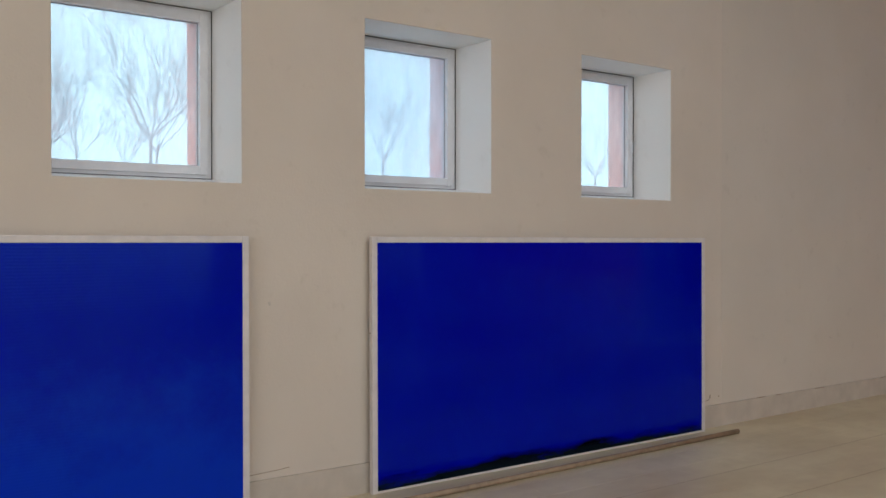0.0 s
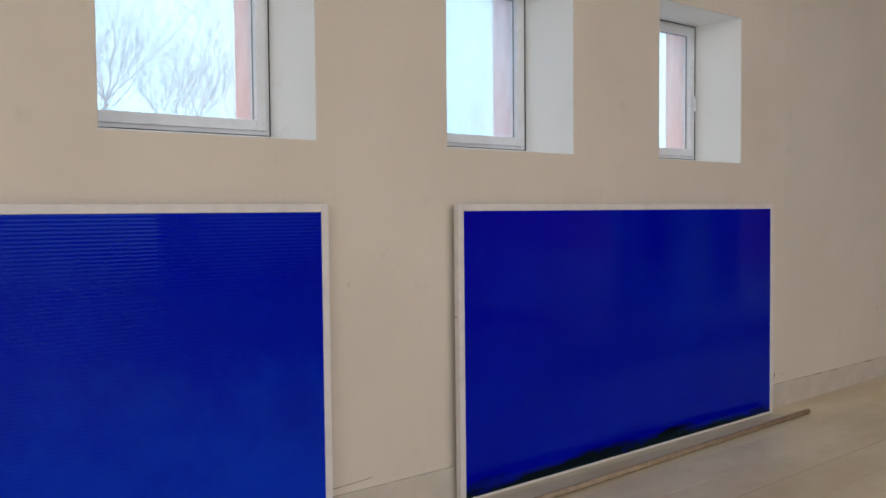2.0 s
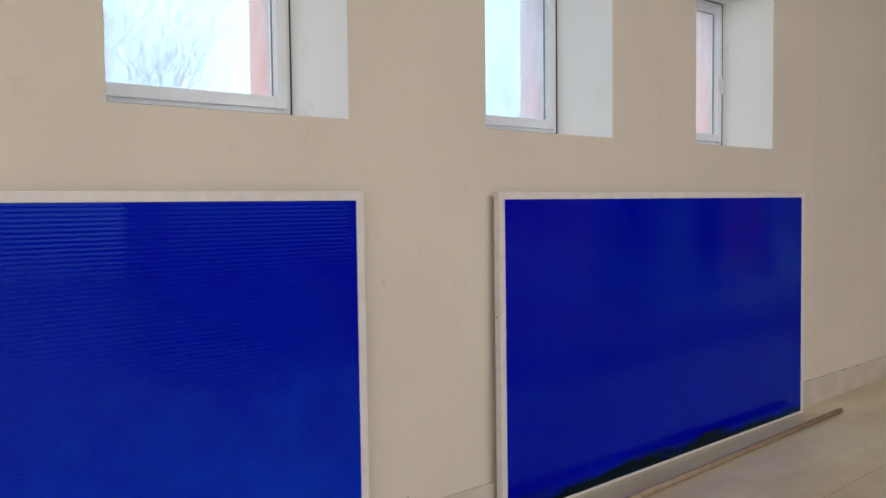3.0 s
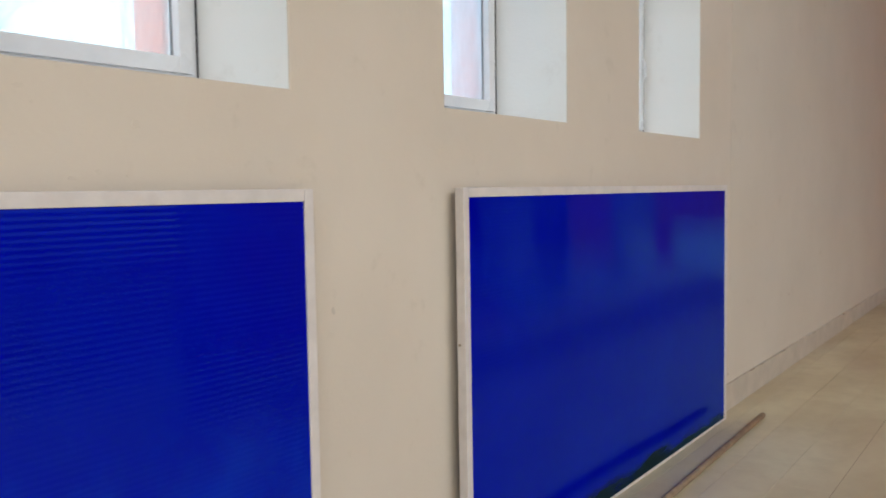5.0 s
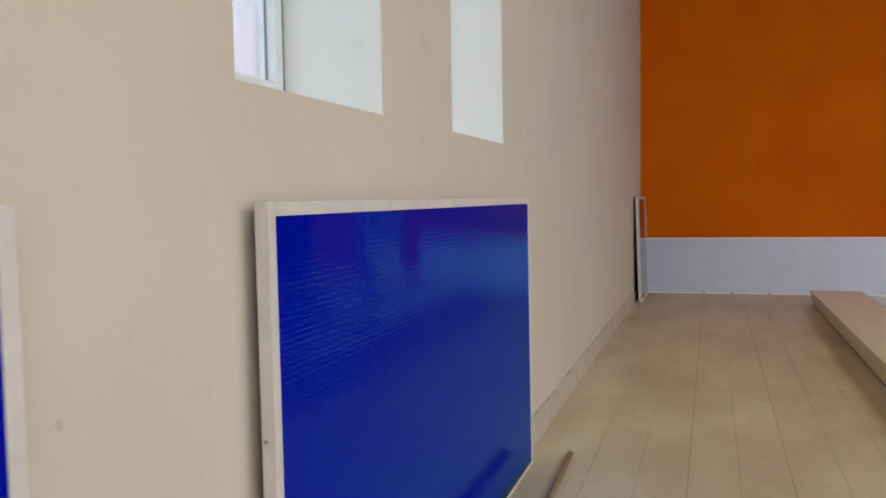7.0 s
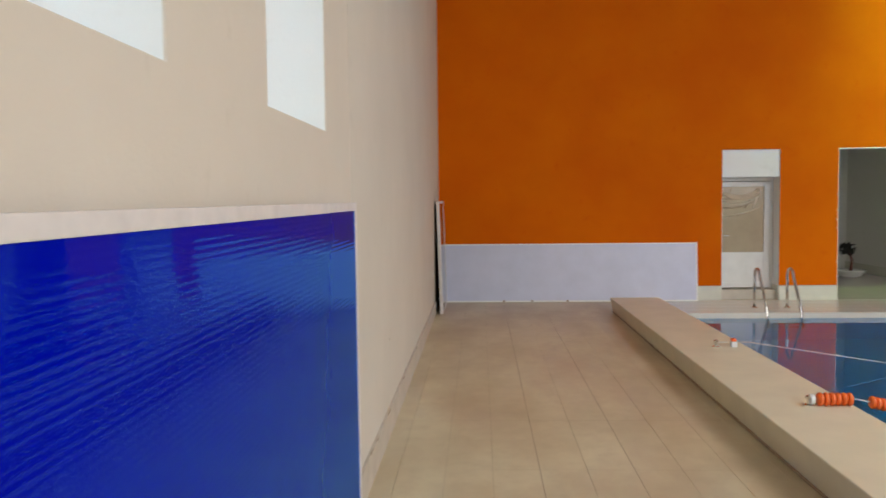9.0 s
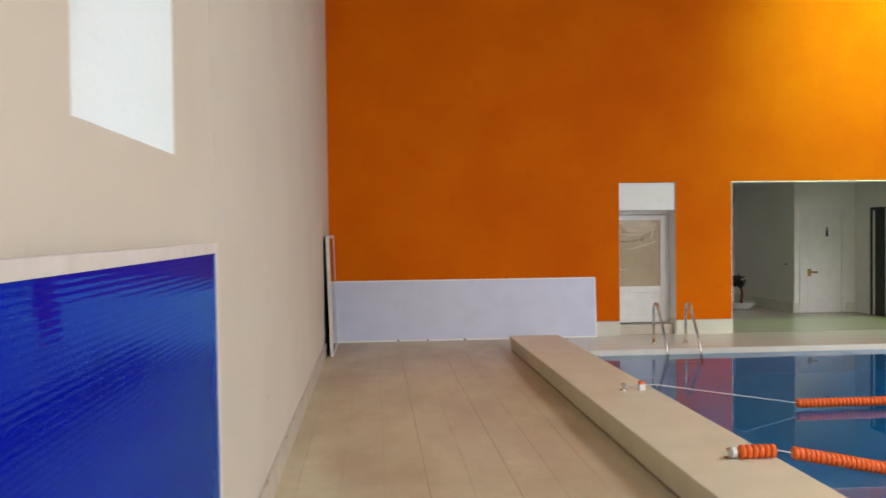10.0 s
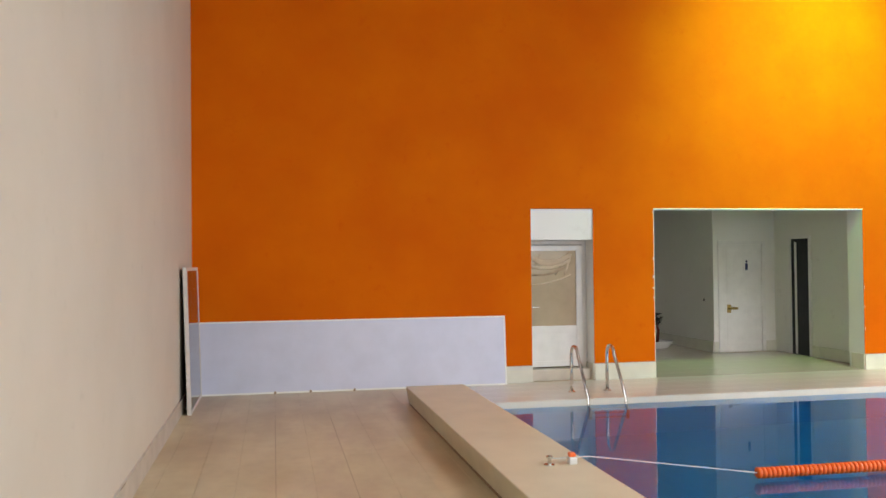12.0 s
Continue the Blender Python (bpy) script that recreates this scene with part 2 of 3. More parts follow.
def box(lo, hi, bevel=0.0, bm=None, segments=2):
    own = bm is None
    b = bmesh.new()
    g = bmesh.ops.create_cube(b, size=1.0)
    c = [(a + d) / 2 for a, d in zip(lo, hi)]
    s = [max(1e-4, abs(d - a)) for a, d in zip(lo, hi)]
    for v in g["verts"]:
        v.co = Vector([c[i] + v.co[i] * s[i] for i in range(3)])
    if bevel:
        bmesh.ops.bevel(b, geom=b.edges[:], offset=bevel, segments=segments, profile=0.7, affect="EDGES")
    if own:
        return b
    me = bpy.data.meshes.new("tmp")
    b.to_mesh(me)
    b.free()
    bm.from_mesh(me)
    bpy.data.meshes.remove(me)
    return bm


def tube(points, radius, sides=10, bm=None, cap=True):
    """A swept round bar through points; radius is one number or one each."""
    own = bm is None
    bm = bmesh.new() if own else bm
    pts = [Vector(p) for p in points]
    rad = radius if isinstance(radius, (list, tuple)) else [radius] * len(pts)
    rings = []
    up = Vector((0.13, 0.31, 0.94))
    for i, p in enumerate(pts):
        d = (pts[min(i + 1, len(pts) - 1)] - pts[max(i - 1, 0)]).normalized()
        a = d.cross(up)
        if a.length < 0.05:
            a = d.cross(Vector((1, 0, 0)))
        a.normalize()
        b = d.cross(a)
        rings.append([bm.verts.new(p + rad[i] * (math.cos(q) * a + math.sin(q) * b))
                      for q in (2 * math.pi * j / sides for j in range(sides))])
    for r0, r1 in zip(rings, rings[1:]):
        for j in range(sides):
            bm.faces.new((r0[j], r0[(j + 1) % sides], r1[(j + 1) % sides], r1[j]))
    if cap:
        bm.faces.new(rings[0][::-1])
        bm.faces.new(rings[-1])
    if own:
        bmesh.ops.recalc_face_normals(bm, faces=bm.faces[:])
    return bm


def lathe(profile, sides=16, axis="z"):
    """A turned body from (radius, height) pairs."""
    bm = bmesh.new()
    rings = []
    for r, h in profile:
        ring = []
        for j in range(sides):
            q = 2 * math.pi * j / sides
            c, s = r * math.cos(q), r * math.sin(q)
            ring.append(bm.verts.new({"z": (c, s, h), "x": (h, c, s), "y": (s, h, c)}[axis]))
        rings.append(ring)
    for r0, r1 in zip(rings, rings[1:]):
        for j in range(sides):
            bm.faces.new((r0[j], r0[(j + 1) % sides], r1[(j + 1) % sides], r1[j]))
    bm.faces.new(rings[0][::-1])
    bm.faces.new(rings[-1])
    bmesh.ops.recalc_face_normals(bm, faces=bm.faces[:])
    return bm


def pierced_wall(u0, u1, z0, z1, holes, to3, depth, bevel=0.0, profile=None, skew=0.0):
    """A wall in the plane of u and z with rectangular openings through it.
    to3(u, d, z) gives the place at depth d behind its face. profile: steps of the reveal (depth, how much
    narrower at the sides, at the foot, at the head, material). Materials: 0 front, 3 back."""
    profile = profile or [(0.0, 0, 0, 0, 1), (depth, 0, 0, 0, 1)]
    us = sorted({u0, u1, *(h[0] for h in holes), *(h[1] for h in holes)})
    zs = sorted({z0, z1, *(h[2] for h in holes), *(h[3] for h in holes)})
    bm = bmesh.new()
    verts = {}

    def v(u, d, z):
        key = (round(u, 4), round(d, 4), round(z, 4))
        if key not in verts:
            verts[key] = bm.verts.new(to3(u, d, z))
        return verts[key]

    def face(corners, index):
        f = bm.faces.new([v(*c) for c in corners])
        f.material_index = index

    def open_at(u, z):
        return any(h[0] < u < h[1] and h[2] < z < h[3] for h in holes)

    for a, b in zip(us, us[1:]):
        for c, d in zip(zs, zs[1:]):
            if not open_at((a + b) / 2, (c + d) / 2):
                face([(a, 0, c), (b, 0, c), (b, 0, d), (a, 0, d)], 0)
    last = profile[-1]
    back = [(h[0] + last[1] - skew, h[1] - last[1], h[2] + last[2], h[3] - last[3]) for h in holes]
    bu = sorted({u0, u1, *(h[0] for h in back), *(h[1] for h in back)})
    bz = sorted({z0, z1, *(h[2] for h in back), *(h[3] for h in back)})
    for a, b in zip(bu, bu[1:]):
        for c, d in zip(bz, bz[1:]):
            if not any(h[0] < (a + b) / 2 < h[1] and h[2] < (c + d) / 2 < h[3] for h in back):
                face([(a, depth, d), (b, depth, d), (b, depth, c), (a, depth, c)], 3)
    for h in holes:
        for p, q in zip(profile, profile[1:]):
            def ring(s):
                a, c, e, g = h[0] + s[1] - skew * min(1, s[0] / 0.385), h[1] - s[1], h[2] + s[2], h[3] - s[3]
                return [(a, s[0], e), (c, s[0], e), (c, s[0], g), (a, s[0], g)]
            r0, r1 = ring(p), ring(q)
            for i in range(4):
                if i == 0 and h[2] <= z0 + 1e-4:
                    continue
                j = (i + 1) % 4
                face([r0[i], r0[j], r1[j], r1[i]], q[4])
    for u in (u0, u1):
        face([(u, 0, z0), (u, 0, z1), (u, depth, z1), (u, depth, z0)], 3)
    face([(u0, 0, z1), (u1, 0, z1), (u1, depth, z1), (u0, depth, z1)], 3)
    bmesh.ops.recalc_face_normals(bm, faces=bm.faces[:])
    if bevel:
        sharp = [e for e in bm.edges if len(e.link_faces) == 2 and {f.material_index for f in e.link_faces} == {0, 1}]
        bmesh.ops.bevel(bm, geom=sharp, offset=bevel, segments=3, profile=0.6, affect="EDGES", material=0)
    return bm


# ---- the shell ----
WIN = [(2.19, 3.268), (4.13, 5.2), (6.11, 7.172)]
WZ0, WZ1 = 2.005, 3.145
WALL_X = 0.62
wall = part("wall_west", pierced_wall(YS, YW, -0.3, ZC, [(a, b, WZ0, WZ1) for a, b in WIN],
            lambda u, d, z: (-d, u, z), WALL_X, 0.006,
            [(0, 0, 0, 0, 1), (0.385, 0.048, 0.044, 0.007, 1), (0.462, 0.048, 0.044, 0.007, 1), (0.463, 0.138, 0.120, 0.020, 2), (WALL_X, 0.138, 0.120, 0.020, 2)], 0.10),
            [M_WALL, M_REVEAL, M_SALMON, M_SALMON])
tagged(wall, "beige plastered wall with three deep square windows", "wall", kind="structure")

DOOR = (4.62, 5.545)
OPEN = (6.48, 9.91)
LINTEL = 2.445
wall = part("wall_north", pierced_wall(-0.62, XE + 0.3, FL - 0.3, ZC, [(*DOOR, FL - 0.02, LINTEL), (*OPEN, FL - 0.02, LINTEL)],
            lambda u, d, z: (u, YW + d, z), 0.36, 0.006), [M_ORANGE, M_REVEAL, M_REVEAL, M_GREY])
tagged(wall, "tall orange painted end wall with two openings", "wall", kind="structure")

# openings assumed on this unseen side for the added lamps
EAST = [(-3.0, 2.5, 1.4, 5.4), (3.5, 9.0, 1.4, 5.4), (10.0, 15.5, 1.4, 5.4)]
wall = part("wall_east", pierced_wall(YS, YW, -0.3, ZC, EAST, lambda u, d, z: (XE + d, u, z), 0.3), [M_WALL, M_REVEAL, M_REVEAL, M_WALL])
tagged(wall, "plain unseen beige wall across the pool, openings added for daylight", "wall", kind="structure")
# this unseen wall is opened only for the lamp added behind the walker
wall = part("wall_south", pierced_wall(-0.62, XE + 0.3, -0.3, ZC, [(3.5, 12.5, 1.4, 5.4)], lambda u, d, z: (u, YS - d, z), 0.3), [M_WALL, M_REVEAL, M_REVEAL, M_WALL])
tagged(wall, "plain unseen beige plastered wall, wide opening added for daylight", "wall", kind="structure")
# unseen ceiling, left open over the pool for the added roof lamp
roof = bmesh.new()
for lo, hi in (((-0.62, YS - 0.3), (7.5, YW + 0.36)), ((12.0, YS - 0.3), (XE + 0.3, YW + 0.36)), ((7.5, YS - 0.3), (12.0, 1.0)), ((7.5, 10.0), (12.0, YW + 0.36))):
    box((*lo, ZC), (*hi, ZC + 0.2), bm=roof)
ceiling = part("ceiling", roof, M_CEIL)
tagged(ceiling, "plain white painted ceiling", "ceiling", kind="structure")

KX0, KX1, KY0, KY1, KZ = 2.60, 3.31, 5.4, 16.07, 0.212
PX0, PX1, PY0, PY1 = KX1 - 0.02, 16.0, 6.1, 15.9


def deck_z(y):
    """The deck falls a little from the end wall towards the boards."""
    return FL + (NEAR - FL) * min(1.0, max(0.0, (16.0 - y) / 8.5))


def deck_slab(bm, x0, x1, ys):
    for a, b in zip(ys, ys[1:]):
        za, zb = deck_z(a) - 0.0035, deck_z(b) - 0.0035
        top = [bm.verts.new(c) for c in ((x0, a, za), (x1, a, za), (x1, b, zb), (x0, b, zb))]
        low = [bm.verts.new((v.co.x, v.co.y, -0.4)) for v in top]
        bm.faces.new(top)
        bm.faces.new(low[::-1])
        for k in range(4):
            bm.faces.new((top[k], low[k], low[(k + 1) % 4], top[(k + 1) % 4]))


base = bmesh.new()
deck_slab(base, -0.3, KX0 + 0.4, (YS, 7.5, 16.0, YW + 6.2))
deck_slab(base, KX0 + 0.4, XE, (YS, PY0 - 0.3))
deck_slab(base, KX0 + 0.4, XE, (PY1 + 0.02, 16.0, YW + 6.2))
deck_slab(base, PX1, XE, (PY0 - 0.3, 7.5, PY1 + 0.02))
floor = part("floor", base, M_GROUT)
tagged(floor, "beige tiled pool deck with thin dark joints", "floor", kind="structure")

pool = bmesh.new()
box((PX0 - 0.2, PY0 - 0.2, -2.1), (PX1 + 0.2, PY1 + 0.2, -1.9), bm=pool)
box((PX0 - 0.25, PY0 - 0.25, -1.9), (PX0, PY1, FL - 0.05), bm=pool)
box((PX1, PY0 - 0.25, -1.9), (PX1 + 0.25, PY1, FL - 0.05), bm=pool)
box((PX0, PY0 - 0.25, -1.9), (PX1, PY0, FL - 0.05), bm=pool)
box((PX0 - 0.25, PY1, -1.9), (PX1 + 0.25, PY1 + 0.25, FL - 0.05), bm=pool)
tagged(part("pool_basin", pool, M_POOL), "deep blue tiled swimming pool basin", "pool", kind="structure")
bm = bmesh.new()
bm.faces.new([bm.verts.new(c) for c in ((PX0, PY0, WATER), (PX1, PY0, WATER), (PX1, PY1, WATER), (PX0, PY1, WATER))])
tagged(part("water", bm, M_WATER), "still blue pool water mirroring the orange wall", "water", kind="structure")

lip = part("trim_pool_edge", box((PX0, PY1 - 0.012, WATER - 0.02), (PX1, PY1 + 0.016, FL - 0.002), 0.003), M_PALE)
tagged(lip, "cream tile lip of the far pool edge", "trim", kind="structure")
bm = box((KX0, KY0, -0.1), (KX1, KY1, KZ), 0.012)
for v in bm.verts:
    if v.co.x < KX0 + 0.02 and v.co.z < 0:
        v.co.x += 0.055          # the side falls inwards to its foot
kerb = part("pool_kerb", bm, M_KERB)
tagged(kerb, "raised beige tiled kerb along the pool", "kerb", kind="structure")

lintel = part("trim_lintel", box((OPEN[0] - 0.004, YW - 0.004, LINTEL - 0.006), (OPEN[1] + 0.004, YW + 0.012, LINTEL + 0.010), 0.003), M_REVEAL)
tagged(lintel, "thin pale edge along the head of the opening", "trim", kind="structure")

# corridor behind the wide opening
YB, XW, XR, YF = 20.4, 9.0, 10.25, 23.2
def slab(name, lo, hi, mat, label):
    return tagged(part(name, box(lo, hi), mat), label, "wall", kind="structure")
slab("wall_corridor_back", (XW, YB, FL), (XR + 0.2, YB + 0.2, 2.9), M_GREY, "off-white corridor wall with a door")
slab("wall_corridor_side", (XW, YB + 0.2, FL), (XW + 0.2, YF, 2.9), M_GREY, "grey shaded corridor side wall")
slab("wall_corridor_right", (XR, YW + 0.36, FL), (XR + 0.2, YB, 2.9), M_GREY, "pale corridor wall with a dark narrow door")
slab("wall_corridor_far", (3.6, YF, FL), (XW + 0.2, YF + 0.2, 2.9), M_GREY, "grey corridor end wall")
slab("wall_corridor_left", (5.9, YW + 0.36, FL), (6.1, YF, 2.9), M_GREY, "grey corridor wall")
slab("wall_door_room", (3.6, YW + 0.36, FL), (3.8, YF, 2.9), M_GREY, "plain grey wall behind the door")
tagged(part("ceiling_corridor", box((3.6, YW + 0.36, 2.75), (XR + 0.2, YF + 0.2, 2.9)), M_CEIL), "plain corridor ceiling", "ceiling", kind="structure")

# ---- windows ----


def window(name, y0, y1, pane_mat_, label):
    w = thing(name, (-0.395, (y0 + y1) / 2 - 0.05, WZ0), label, "window", kind="structure")
    hw, h = (y1 - y0) / 2 - 0.002, WZ1 - WZ0 - 0.004
    # jambs of the fixed frame and of the sash, mitred by butting
    def ring(nm, o, width, x0, x1, mat, zlo, owner=None):
        fr = part(nm, bmesh.new(), mat, owner or w)
        bm = bmesh.new()
        a, b, c, d = -hw + o, hw - o, zlo + o, h - o - 0.006
        for lo, hi in (((a, c), (a + width, d)), ((b - width, c), (b, d)), ((a + width, c), (b - width, c + width)), ((a + width, d - width), (b - width, d))):
            box((x0, lo[0], lo[1]), (x1, hi[0], hi[1]), 0.004, bm)
        bm.to_mesh(fr.data)
        bm.free()
        return fr
    ring("window_frame", 0.0, 0.045, -0.062, -0.002, M_PVC, 0.046)
    sash = ring("sash", 0.026, 0.056, -0.055, 0.015, M_PVC, 0.046)
    ring("glazing_gasket", 0.080, 0.006, -0.031, -0.022, M_GASKET, 0.046, sash)
    p = part("pane", box((-0.036, -hw + 0.082, 0.128), (-0.032, hw - 0.082, h - 0.088)), pane_mat_, sash)
    p.visible_shadow = False
    part("sealant_gap", box((-0.004, hw - 0.001, 0.046), (0.004, hw + 0.0025, h - 0.006)), M_RUBBER, w, "dark gap of cracked sealant")
    part("sealant_gap", box((-0.004, -hw, h - 0.008), (0.006, hw, h - 0.0035)), M_RUBBER, w, "dark gap of cracked sealant")
    part("sealant_gap", box((-0.004, -hw, 0.0445), (0.006, hw, 0.049)), M_RUBBER, w, "dark gap of cracked sealant")
    return w


window("window_1", *WIN[0], M_PANE, "white plastic window, misted glass, bright snowy view")
window("window_2", *WIN[1], M_PANE_FROST, "white plastic window with frosted streaked glass")
w3 = window("window_3", *WIN[2], M_PANE, "white plastic window in a deep white reveal")
latch = part("handle", box((0.016, 0.462, 0.50), (0.030, 0.486, 0.565), 0.004), M_PVC, w3, "small white window latch")
part("lever", box((0.031, 0.466, 0.44), (0.044, 0.482, 0.545), 0.004), M_PVC, latch)

# ---- boards leaning on the walls ----


def board(name, length, height, thick, face_mat, label, border=0.040, foot=0.040, category="board"):
    """Lies in its own x-z plane: length along x, face towards -y, foot at z = 0."""
    b = thing(name, (0, 0, 0), label, category)
    bd, ft = border, foot
    part("face_sheet", box((bd - 0.004, 0.006, ft - 0.004), (length - bd + 0.004, 0.012, height - bd + 0.004)), face_mat, b)
    part("backing", box((bd, 0.014, ft), (length - bd, thick - 0.004, height - bd)), M_BACK, b, "dark rough back")
    for lo, hi in (((0, 0), (bd, height)), ((length - bd, 0), (length, height)), ((bd, 0), (length - bd, ft)), ((bd, height - bd), (length - bd, height))):
        part("frame_rail", box((lo[0], 0, lo[1]), (hi[0], thick, hi[1]), 0.004), M_FRAME, b)
    return b


def lean_west(b, y0, x_foot, x_top, height):
    """Sets a board against the west wall: its length runs along +y, its face looks to +x."""
    tilt = math.atan2(x_foot - x_top, height)
    rot = Matrix(((0, -1, 0, 0), (1, 0, 0, 0), (0, 0, 1, 0), (0, 0, 0, 1)))
    b.matrix_world = Matrix.Translation((x_foot, y0, deck_z(y0 + 0.5))) @ Matrix.Rotation(-tilt, 4, "Y") @ rot


BH = 1.717
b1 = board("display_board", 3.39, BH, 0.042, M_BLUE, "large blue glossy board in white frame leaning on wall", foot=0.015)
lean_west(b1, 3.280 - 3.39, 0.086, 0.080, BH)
b2 = board("display_board", 3.39, BH, 0.042, M_BLUE_GRIME, "large blue glossy board with black grime along its foot", foot=0.015)
lean_west(b2, 4.138, 0.086, 0.080, BH)
b3 = board("display_board", 1.45, 1.67, 0.045, M_GLASSY, "narrow dark glossy board leaning in the corner")
lean_west(b3, 15.92, 0.13, 0.085, 1.67)
for b in (b1, b2, b3):
    b["group"] = "boards leaning on the beige wall"
part("screw", lathe([(0.005, 0), (0.0055, 0.003), (0.002, 0.004)], 8, "x"), M_POLE, b2).matrix_local = pose(-0.004, 0.028, 1.073)
wb = board("long_board", 4.15, 0.955, 0.05, M_WHITE, "long low white board leaning on the orange wall", 0.022, 0.022)
for rail in wb.children:
    if rail.name.startswith("frame_rail"):
        rail.data.materials[0] = M_REVEAL
wb.matrix_world = pose(0.06, YW - 0.135, FL, -4.5, 0, 0)

pole = thing("long_pole", (0, 0, 0), "thin brown wooden pole lying on the tiles", "pole")
part("shaft", tube([(0.30, 7.70, NEAR + 0.021), (0.345, 5.6, NEAR + 0.021), (0.39, 3.5, NEAR + 0.021)], 0.020, 12), M_POLE, pole, smooth=True)

# ---- door in the orange wall ----
d = thing("door_1", (0, 0, 0), "white half-glazed door set deep in its opening", "door", kind="structure")
DY = YW + 0.30
part("transom_panel", box((DOOR[0] + 0.001, YW + 0.03, 2.0), (DOOR[1] - 0.002, YW + 0.34, LINTEL - 0.001), 0.014), M_REVEAL, d, "white boxed panel over the door")
for lo, hi in (((DOOR[0], FL), (DOOR[0] + 0.03, 2.0)), ((DOOR[1] - 0.06, FL), (DOOR[1], 2.0)), ((DOOR[0] + 0.03, 1.94), (DOOR[1] - 0.06, 2.0))):
    part("door_frame", box((lo[0], DY, lo[1]), (hi[0], DY + 0.055, hi[1]), 0.004), M_DOOR, d)
x0, x1 = DOOR[0] + 0.035, DOOR[1] - 0.065
for lo, hi in (((x0, 0.17), (x0 + 0.05, 1.93)), ((x1 - 0.09, 0.17), (x1, 1.93)), ((x0 + 0.05, 1.85), (x1 - 0.09, 1.93)), ((x0 + 0.05, 0.66), (x1 - 0.09, 0.76)), ((x0 + 0.05, 0.17), (x1 - 0.09, 0.25))):
    part("leaf_rail", box((lo[0], DY - 0.012, lo[1]), (hi[0], DY + 0.04, hi[1]), 0.004), M_DOOR, d)
part("lower_panel", box((x0 + 0.05, DY + 0.002, 0.25), (x1 - 0.09, DY + 0.03, 0.66)), M_DOOR, d)
part("pane", box((x0 + 0.05, DY + 0.010, 0.76), (x1 - 0.09, DY + 0.016, 1.85)), M_DOORGLASS, d, "brownish dusty glass")
def drape(a, c, sag, width, mat, words):
    """A flat fold of cloth against the glass, hanging between two points."""
    mid = ((a[0] + c[0]) / 2, (a[1] + c[1]) / 2 - sag)
    bm = tube([(a[0], 0, a[1]), ((a[0] + mid[0]) / 2, 0, (a[1] + mid[1]) / 2 - sag * 0.3), (mid[0], 0, mid[1]), ((c[0] + mid[0]) / 2, 0, (c[1] + mid[1]) / 2 - sag * 0.3), (c[0], 0, c[1])],
              [width * 0.7, width, width * 1.1, width * 0.9, width * 0.6], 8)
    for v in bm.verts:
        v.co.y = DY + 0.0085 + 0.05 * v.co.y
    part("film_strip", bm, mat, d, words, smooth=True)


drape((x0 + 0.07, 1.74), (x0 + 0.66, 1.80), 0.10, 0.045, M_DRAPE, "pale cloth fold behind the glass")
drape((x0 + 0.07, 1.62), (x0 + 0.66, 1.72), 0.06, 0.030, M_DRAPE, "pale cloth fold behind the glass")
drape((x0 + 0.07, 1.50), (x0 + 0.66, 1.66), 0.05, 0.016, M_POLE, "faded brown strip behind the glass")
drape((x0 + 0.07, 1.36), (x0 + 0.66, 1.50), 0.03, 0.012, M_DRAPE, "pale cloth hem behind the glass")
drape((x0 + 0.42, 1.50), (x0 + 0.62, 1.82), 0.01, 0.018, M_POLE, "faded brown strip behind the glass")
drape((x0 + 0.56, 1.50), (x0 + 0.67, 1.80), 0.01, 0.016, M_DRAPE, "pale cloth fold behind the glass")
drape((x0 + 0.10, 1.60), (x0 + 0.20, 1.82), 0.01, 0.012, M_POLE, "faded brown strip behind the glass")
part("handle", tube([(x0 + 0.045, DY - 0.01, 1.04), (x0 + 0.045, DY - 0.055, 1.04), (x0 + 0.15, DY - 0.06, 1.04)], 0.009, 8), M_STEEL, d)
part("threshold", box((DOOR[0] + 0.002, YW + 0.10, FL - 0.003), (DOOR[1] - 0.002, DY + 0.05, 0.15), 0.006), M_SKIRT, d, "grey raised threshold")

# ---- corridor doors ----
d = thing("door_2", (0, 0, 0), "white washroom door with a small sign", "door", kind="structure")
X0, X1 = 9.16, 9.97
for lo, hi in (((X0 - 0.07, FL), (X0, 2.05)), ((X1, FL), (X1 + 0.07, 2.05)), ((X0, 1.98), (X1, 2.05))):
    part("door_frame", box((lo[0], YB - 0.025, lo[1]), (hi[0], YB + 0.01, hi[1]), 0.004), M_DOOR, d)
leaf = part("leaf", box((X0 + 0.004, YB - 0.012, FL + 0.01), (X1 - 0.004, YB + 0.01, 1.976), 0.003), M_DOOR, d)
for lo, hi in (((0.10, 0.12), (0.71, 0.78)), ((0.10, 0.92), (0.71, 1.86))):
    bm = bmesh.new()
    box((X0 + lo[0], YB - 0.016, lo[1]), (X0 + hi[0], YB - 0.008, hi[1]), 0.003, bm)
    part("leaf_panel", bm, M_DOOR, leaf)
part("handle", tube([(X0 + 0.14, YB - 0.01, 0.80), (X0 + 0.14, YB - 0.05, 0.80), (X0 + 0.29, YB - 0.055, 0.80)], 0.022, 8), M_BRASS, leaf)
part("lock_plate", box((X0 + 0.10, YB - 0.018, 0.72), (X0 + 0.18, YB - 0.008, 0.87), 0.003), M_BRASS, leaf)
s = thing("door_sign", (X0 + 0.50, YB - 0.014, 1.58), "small white sign with a dark standing figure", "sign")
part("plate", box((-0.07, -0.006, -0.13), (0.07, 0, 0.13), 0.002), M_DOOR, s)
part("pictogram_head", lathe([(0.022, -0.009), (0.022, -0.0055)], 12, "y"), M_SIGN, s).matrix_local = pose(0, 0, 0.085)
